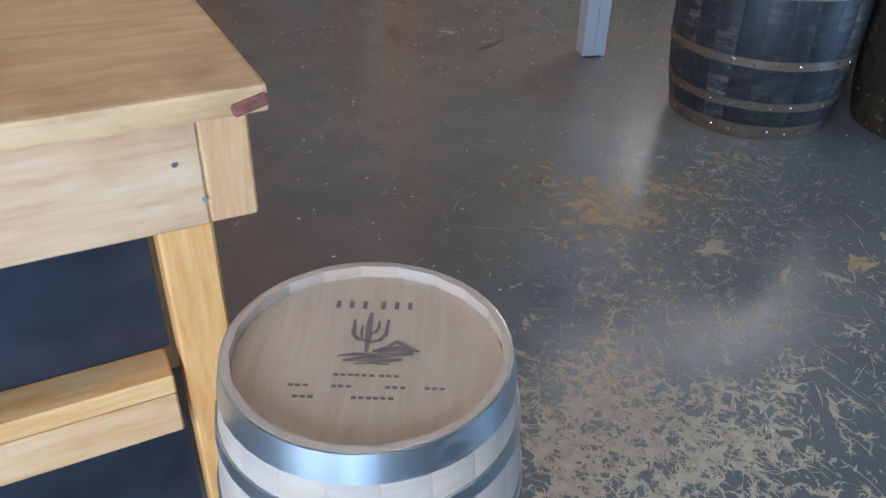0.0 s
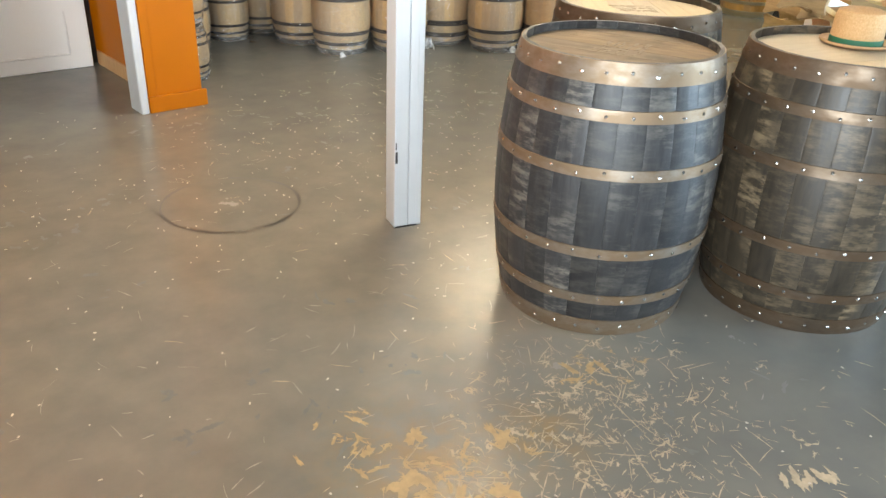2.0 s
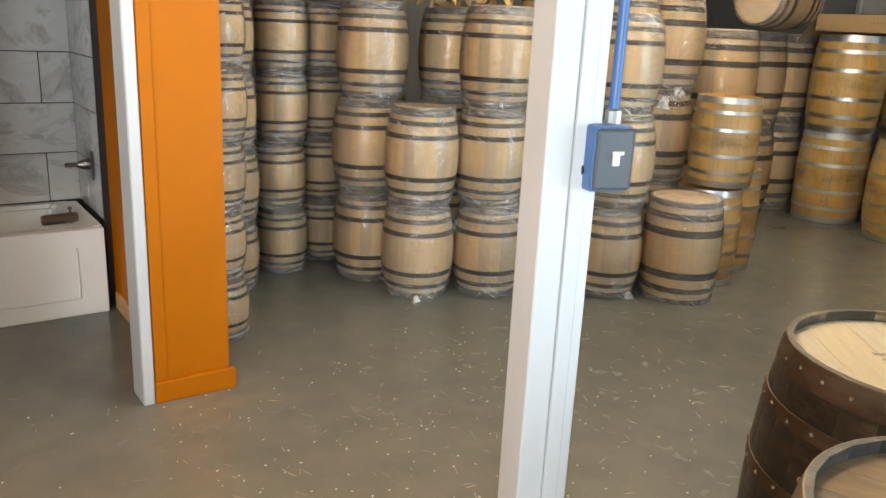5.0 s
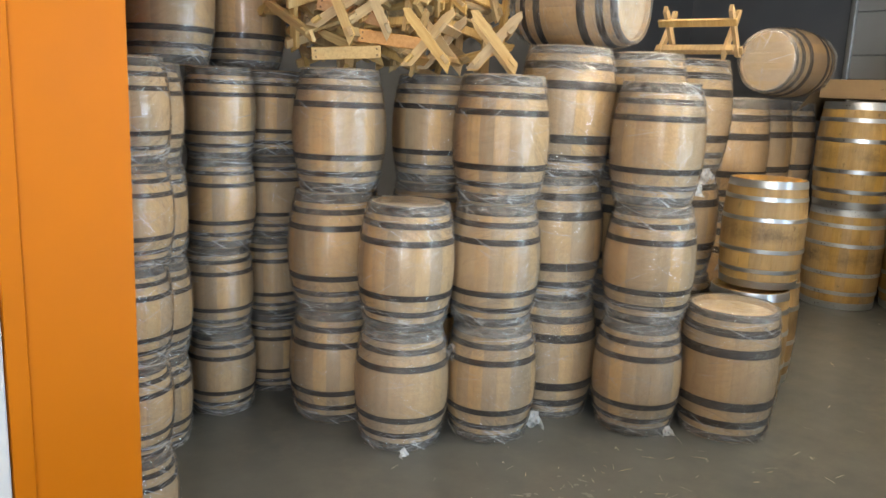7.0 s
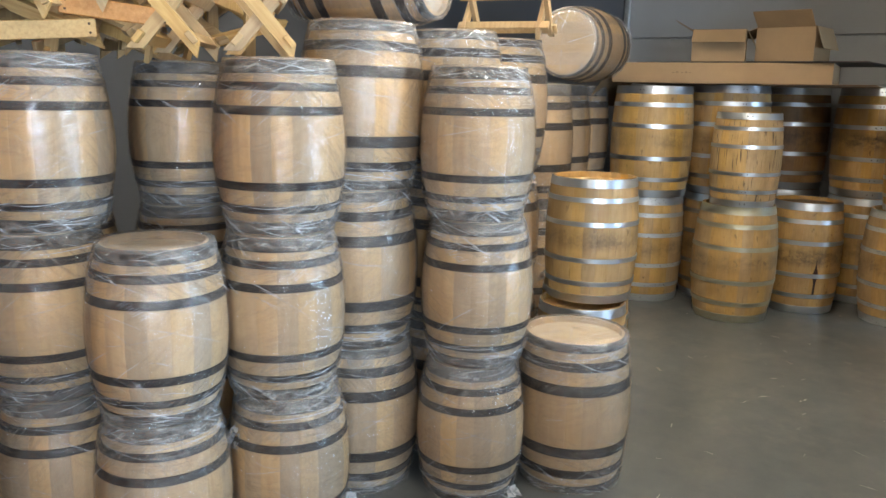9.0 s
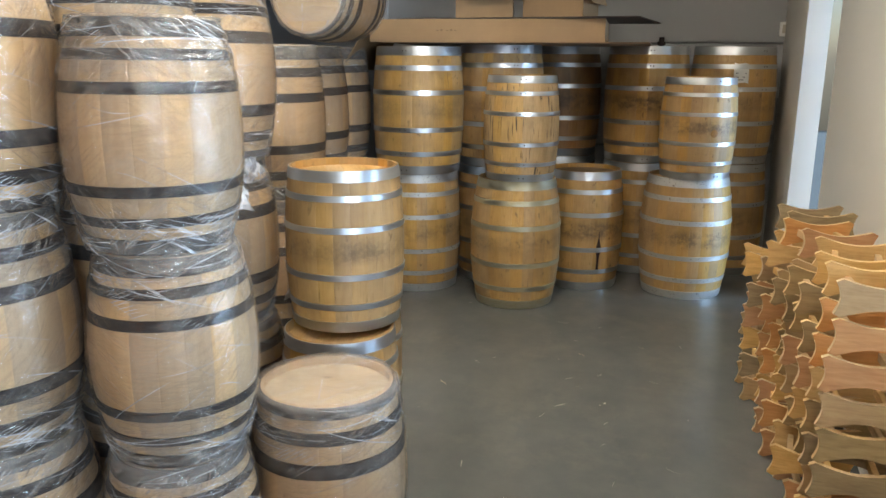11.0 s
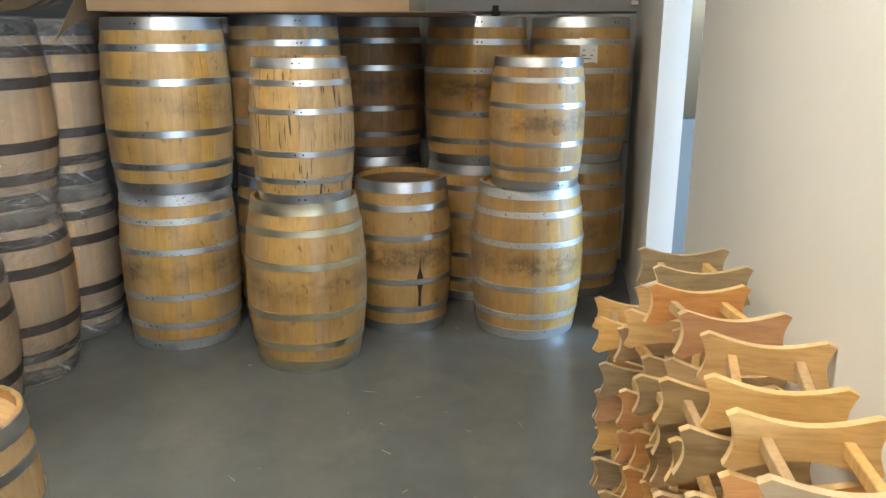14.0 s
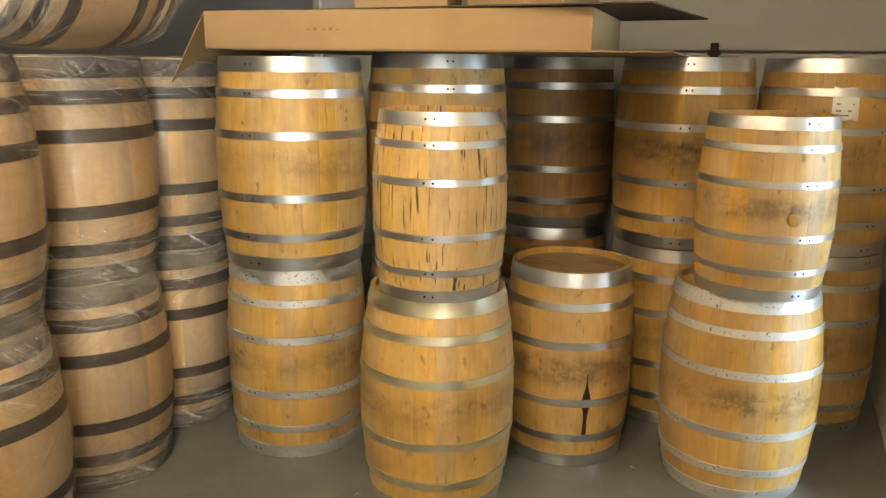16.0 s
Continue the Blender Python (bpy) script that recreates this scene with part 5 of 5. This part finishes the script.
def film_tail(x, y, z, size, seed, turn=0):
    """Crumpled loose end of stretch film."""
    r = random.Random(seed)
    bm = bmesh.new()
    n, mrows = 7, 6
    grid = []
    for i in range(mrows):
        row = []
        for k in range(n):
            u, v = k / (n - 1) - 0.5, i / (mrows - 1)
            row.append(bm.verts.new((size * (u * (0.35 + 0.9 * v) + r.uniform(-0.10, 0.10)), size * (0.25 * math.sin(k * 2.2 + i) * (0.3 + v) + r.uniform(-0.08, 0.08)), size * (0.9 - v * 0.9) + max(0, r.uniform(-0.02, 0.08) * size))))
        grid.append(row)
    for a, b in zip(grid, grid[1:]):
        for k in range(n - 1):
            bm.faces.new((a[k], a[k + 1], b[k + 1], b[k]))
    ob = thing("film_tail", pose(x, y, z, 0, 0, turn), "crumpled loose end of clear stretch film", "plastic film", "film tails")
    part("crumpled_film", bm, THREAD, ob, smooth=True)


film_tail(4.79, 5.80, 0.0, 0.10, 1, -45)
film_tail(5.74, 5.58, 1.21, 0.09, 2, -60)
film_tail(6.06, 5.72, 1.25, 0.10, 3, -50)
film_tail(3.08, 6.58, 0.0, 0.10, 4, 0)
film_tail(4.36, 5.98, 0.40, 0.09, 5, -45)
film_tail(5.30, 5.32, 0.0, 0.06, 6, -20)
film_tail(4.02, 5.92, 0.0, 0.05, 7, 20)
film_tail(6.50, 5.75, 0.66, 0.14, 8, -70)
film_tail(7.63, 6.27, 0.0, 0.10, 9, -60)



BARE = paint("bare_slab", (0.48, 0.385, 0.265), 0.75, 0.25, 30)
OCHRE = paint("ochre_under_paint", (0.46, 0.32, 0.165), 0.75, 0.25, 30)
RUB = plain("dark_rubbed_mark", (0.075, 0.068, 0.060), 0.35)
FAINT = paint("faint_scuff", (0.34, 0.32, 0.27), 0.6, 0.25, 20)
SMEAR = paint("pale_smear", (0.150, 0.152, 0.142), 0.5, 0.2, 12)


def scratch(bm, r, x, y, ang, length, wide, z):
    """A hair-thin scrape with ragged width, slightly bowed."""
    n = 5
    bow = r.uniform(-0.06, 0.06) * length
    last = None
    for k in range(n + 1):
        s = k / n - 0.5
        d = bow * (0.25 - s * s) * 4
        cx, cy = x + math.cos(ang) * length * s - math.sin(ang) * d, y + math.sin(ang) * length * s + math.cos(ang) * d
        w = wide * r.uniform(0.5, 1.4) * (1 - abs(2 * s) ** 3 * 0.9)
        pair = [bm.verts.new((cx - math.sin(ang) * e * w, cy + math.cos(ang) * e * w, z)) for e in (-1, 1)]
        if last:
            bm.faces.new((last[0], pair[0], pair[1], last[1]))
        last = pair


def flake(bm, r, x, y, size, z, lie=0.9):
    """A ragged patch where the paint has come off."""
    n = 26 if size > 0.03 else 16
    tall, ang = r.uniform(0.22, 0.8), r.gauss(lie, 0.7)
    ring = []
    for k in range(n):
        a = 2 * math.pi * k / n
        q = size * (0.5 + 0.5 * r.random() if size > 0.03 else 0.35 + 0.75 * r.random() ** 1.4) * (1 + 0.35 * math.sin(2 * a + x * 50) + 0.2 * math.sin(3 * a + y * 70))
        u, v = q * math.cos(a), q * math.sin(a) * tall
        ring.append((x + u * math.cos(ang) - v * math.sin(ang), y + u * math.sin(ang) + v * math.cos(ang)))
    mid = bm.verts.new((x, y, z))
    vs = [bm.verts.new((p, q, z)) for p, q in ring]
    for k in range(n):
        bm.faces.new((mid, vs[k], vs[(k + 1) % n]))


def crackle(bm, r, x, y, size, z):
    """Flaked paint with ragged arms that run off into fine scratches."""
    lie = r.uniform(0, 6.28)
    arms = r.randint(2, 5)
    for k in range(arms):
        z += 0.000004
        ang = lie + 6.28 * k / arms + r.gauss(0, 0.5)
        px, py = x + r.gauss(0, size * 0.12), y + r.gauss(0, size * 0.12)
        steps = r.randint(4, 8)
        wide = size * r.uniform(0.08, 0.24)
        last = None
        for i in range(steps + 1):
            w = max(0.0006, wide * (1 - i / steps) ** 1.3 * r.uniform(0.4, 1.5))
            nx, ny = -math.sin(ang), math.cos(ang)
            pair = [bm.verts.new((px + nx * w * r.uniform(0.4, 1.2), py + ny * w * r.uniform(0.4, 1.2), z)), bm.verts.new((px - nx * w * r.uniform(0.4, 1.2), py - ny * w * r.uniform(0.4, 1.2), z))]
            if last:
                bm.faces.new((last[0], last[1], pair[1], pair[0]))
            last = pair
            if i < steps - 1 and r.random() < 0.3:
                scratch(bm, r, px, py, ang + r.choice((-1, 1)) * r.uniform(0.5, 1.3), size * r.uniform(0.2, 0.7), r.uniform(0.0005, 0.0018), z + 0.00002 + i * 0.000003)
            ang += r.gauss(0, 0.6)
            d = size * r.uniform(0.12, 0.26)
            px, py = px + math.cos(ang) * d, py + math.sin(ang) * d


def floor_wear():
    """Scratches and bare patches in the floor paint where casks are dragged and stood."""
    floor = scene.objects["floor"]
    r = random.Random(31)
    lines, flakes, ochre, faint, dark = (bmesh.new() for _ in range(5))
    z = 0.0004
    # x, y, spread, scratches, flakes, largest flake
    SPOTS = ((1.03, 1.10, 0.14, 60, 170, 0.040), (0.92, 0.88, 0.15, 60, 190, 0.045), (1.25, 0.82, 0.18, 70, 170, 0.045), (1.57, 1.12, 0.28, 170, 40, 0.026),
             (2.00, 1.25, 0.32, 150, 40, 0.028), (1.40, 1.42, 0.22, 120, 70, 0.032), (1.95, 1.72, 0.28, 150, 80, 0.034), (2.30, 1.85, 0.24, 170, 80, 0.030), (2.7, 1.1, 0.45, 90, 20, 0.02), (1.9, 0.6, 0.35, 120, 70, 0.035))
    for x, y, spread, count, bare, most in SPOTS:
        main = r.uniform(0, 3.14)
        for _ in range(int(count * 1.7)):
            ang = main + r.gauss(0, 0.4) if r.random() < 0.5 else r.uniform(0, 3.14)
            scratch(lines, r, r.gauss(x, spread), r.gauss(y, spread), ang, r.uniform(0.012, 0.045) if r.random() < 0.8 else r.uniform(0.045, 0.15), r.uniform(0.0006, 0.0022), z)
            z += 0.0000004
        for _ in range(int(bare * 1.9)):
            if r.random() < 0.72:
                crackle(flakes, r, r.gauss(x, spread * 0.85), r.gauss(y, spread * 0.85), most * (0.3 + 1.3 * r.random() ** 3), z)
            else:
                flake(flakes, r, r.gauss(x, spread * 0.8), r.gauss(y, spread * 0.8), most * (0.12 + 0.45 * r.random() ** 2), z)
            z += 0.0000004
    for x, y, size in ((2.40, 1.32, 0.035), (2.43, 1.30, 0.045), (2.46, 1.28, 0.04), (2.50, 1.26, 0.045), (2.53, 1.25, 0.03), (1.84, 1.53, 0.05), (1.80, 1.50, 0.06), (1.91, 1.30, 0.05), (2.05, 1.22, 0.045)):
        flake(flakes, r, x, y, size, z)
        z += 0.000001
    for x, y, spread, count in ((1.54, 2.15, 0.06, 12), (1.63, 1.97, 0.08, 22), (1.75, 1.83, 0.07, 16), (1.95, 1.88, 0.04, 7), (1.45, 1.78, 0.06, 10), (2.20, 1.21, 0.05, 6), (2.36, 1.98, 0.07, 12)):
        for _ in range(count):
            (crackle if r.random() < 0.6 else flake)(ochre, r, r.gauss(x, spread), r.gauss(y, spread), r.uniform(0.014, 0.055), z)
            z += 0.0000008
    for x, y, sx, sy, count in ((3.0, 4.3, 0.6, 0.5, 120), (2.2, 3.0, 0.6, 0.6, 70), (2.3, 2.5, 0.5, 0.3, 50), (6.5, 4.5, 1.5, 0.5, 40), (8.0, 4.9, 0.7, 0.4, 16), (1.0, 2.6, 0.6, 0.6, 60), (4.2, 5.0, 0.7, 0.4, 120), (2.0, 4.2, 0.8, 0.6, 80)):
        for _ in range(count):
            scratch(faint if r.random() < 0.8 else lines, r, r.gauss(x, sx), r.gauss(y, sy), r.uniform(0, 3.14), r.uniform(0.015, 0.09), r.uniform(0.0006, 0.0022), z)
            z += 0.0000006
    smear = bmesh.new()
    for _ in range(120):
        x, y = r.uniform(0.8, 4.8), r.uniform(1.5, 5.3)
        for _ in range(r.randint(1, 5)):
            flake(smear, r, x + r.gauss(0, 0.06), y + r.gauss(0, 0.05), r.uniform(0.006, 0.035), z, r.uniform(0, 3))
            z += 0.0000003
    for x, y, rad in ((2.04, 3.85, 0.31), (0.62, 4.22, 0.31)):
        for k in range(60):
            if math.sin(k * 0.21 + x) < -0.93:
                continue
            a, b = 2 * math.pi * k / 60, 2 * math.pi * (k + 1) / 60
            w = 0.006 + 0.003 * math.sin(k * 0.7)
            dark.faces.new([dark.verts.new((x + (rad + e) * math.cos(c), y + (rad + e) * math.sin(c), z)) for e, c in ((-w, a), (w, a), (w, b), (-w, b))])
    for name, bm, material, label in (("scratch_marks", lines, BARE, "pale scratches through the floor paint"), ("bare_patches", flakes, BARE, "pale bare patches in the floor paint"),
                                      ("ochre_patches", ochre, OCHRE, "ochre patches under worn paint"), ("pale_smears", smear, SMEAR, "pale smears on the floor paint"), ("faint_scuffs", faint, FAINT, "faint pale scuff marks"), ("rubbed_marks", dark, RUB, "dark ring marks left by casks")):
        tagged(part(name, bm, material, floor, label), "", "", "", "stuff")


floor_wear()


def debris():
    """Wood chips and shreds strewn over the slab."""
    r = random.Random(5)
    bm = bmesh.new()
    for _ in range(620):
        x, y = r.uniform(0.6, 9.0) if r.random() < 0.05 else r.uniform(0.6, 4.6), r.uniform(0.8, 5.6)
        if r.random() < 0.35:
            x, y = r.gauss(3.0, 0.9), r.gauss(4.2, 0.6)
        l, w = r.uniform(0.003, 0.012), r.uniform(0.002, 0.006)
        box(l, w, 0.002, (x, y, 0.0), turn=pose(0, 0, 0, 0, 0, r.uniform(0, 180)), bm=bm)
    ob = part("floor_debris", bm, plain("pale_shavings", (0.66, 0.60, 0.50), 0.7), None, "pale wood shavings and chips strewn on concrete")
    tagged(ob, "", "debris", "", "stuff")


debris()
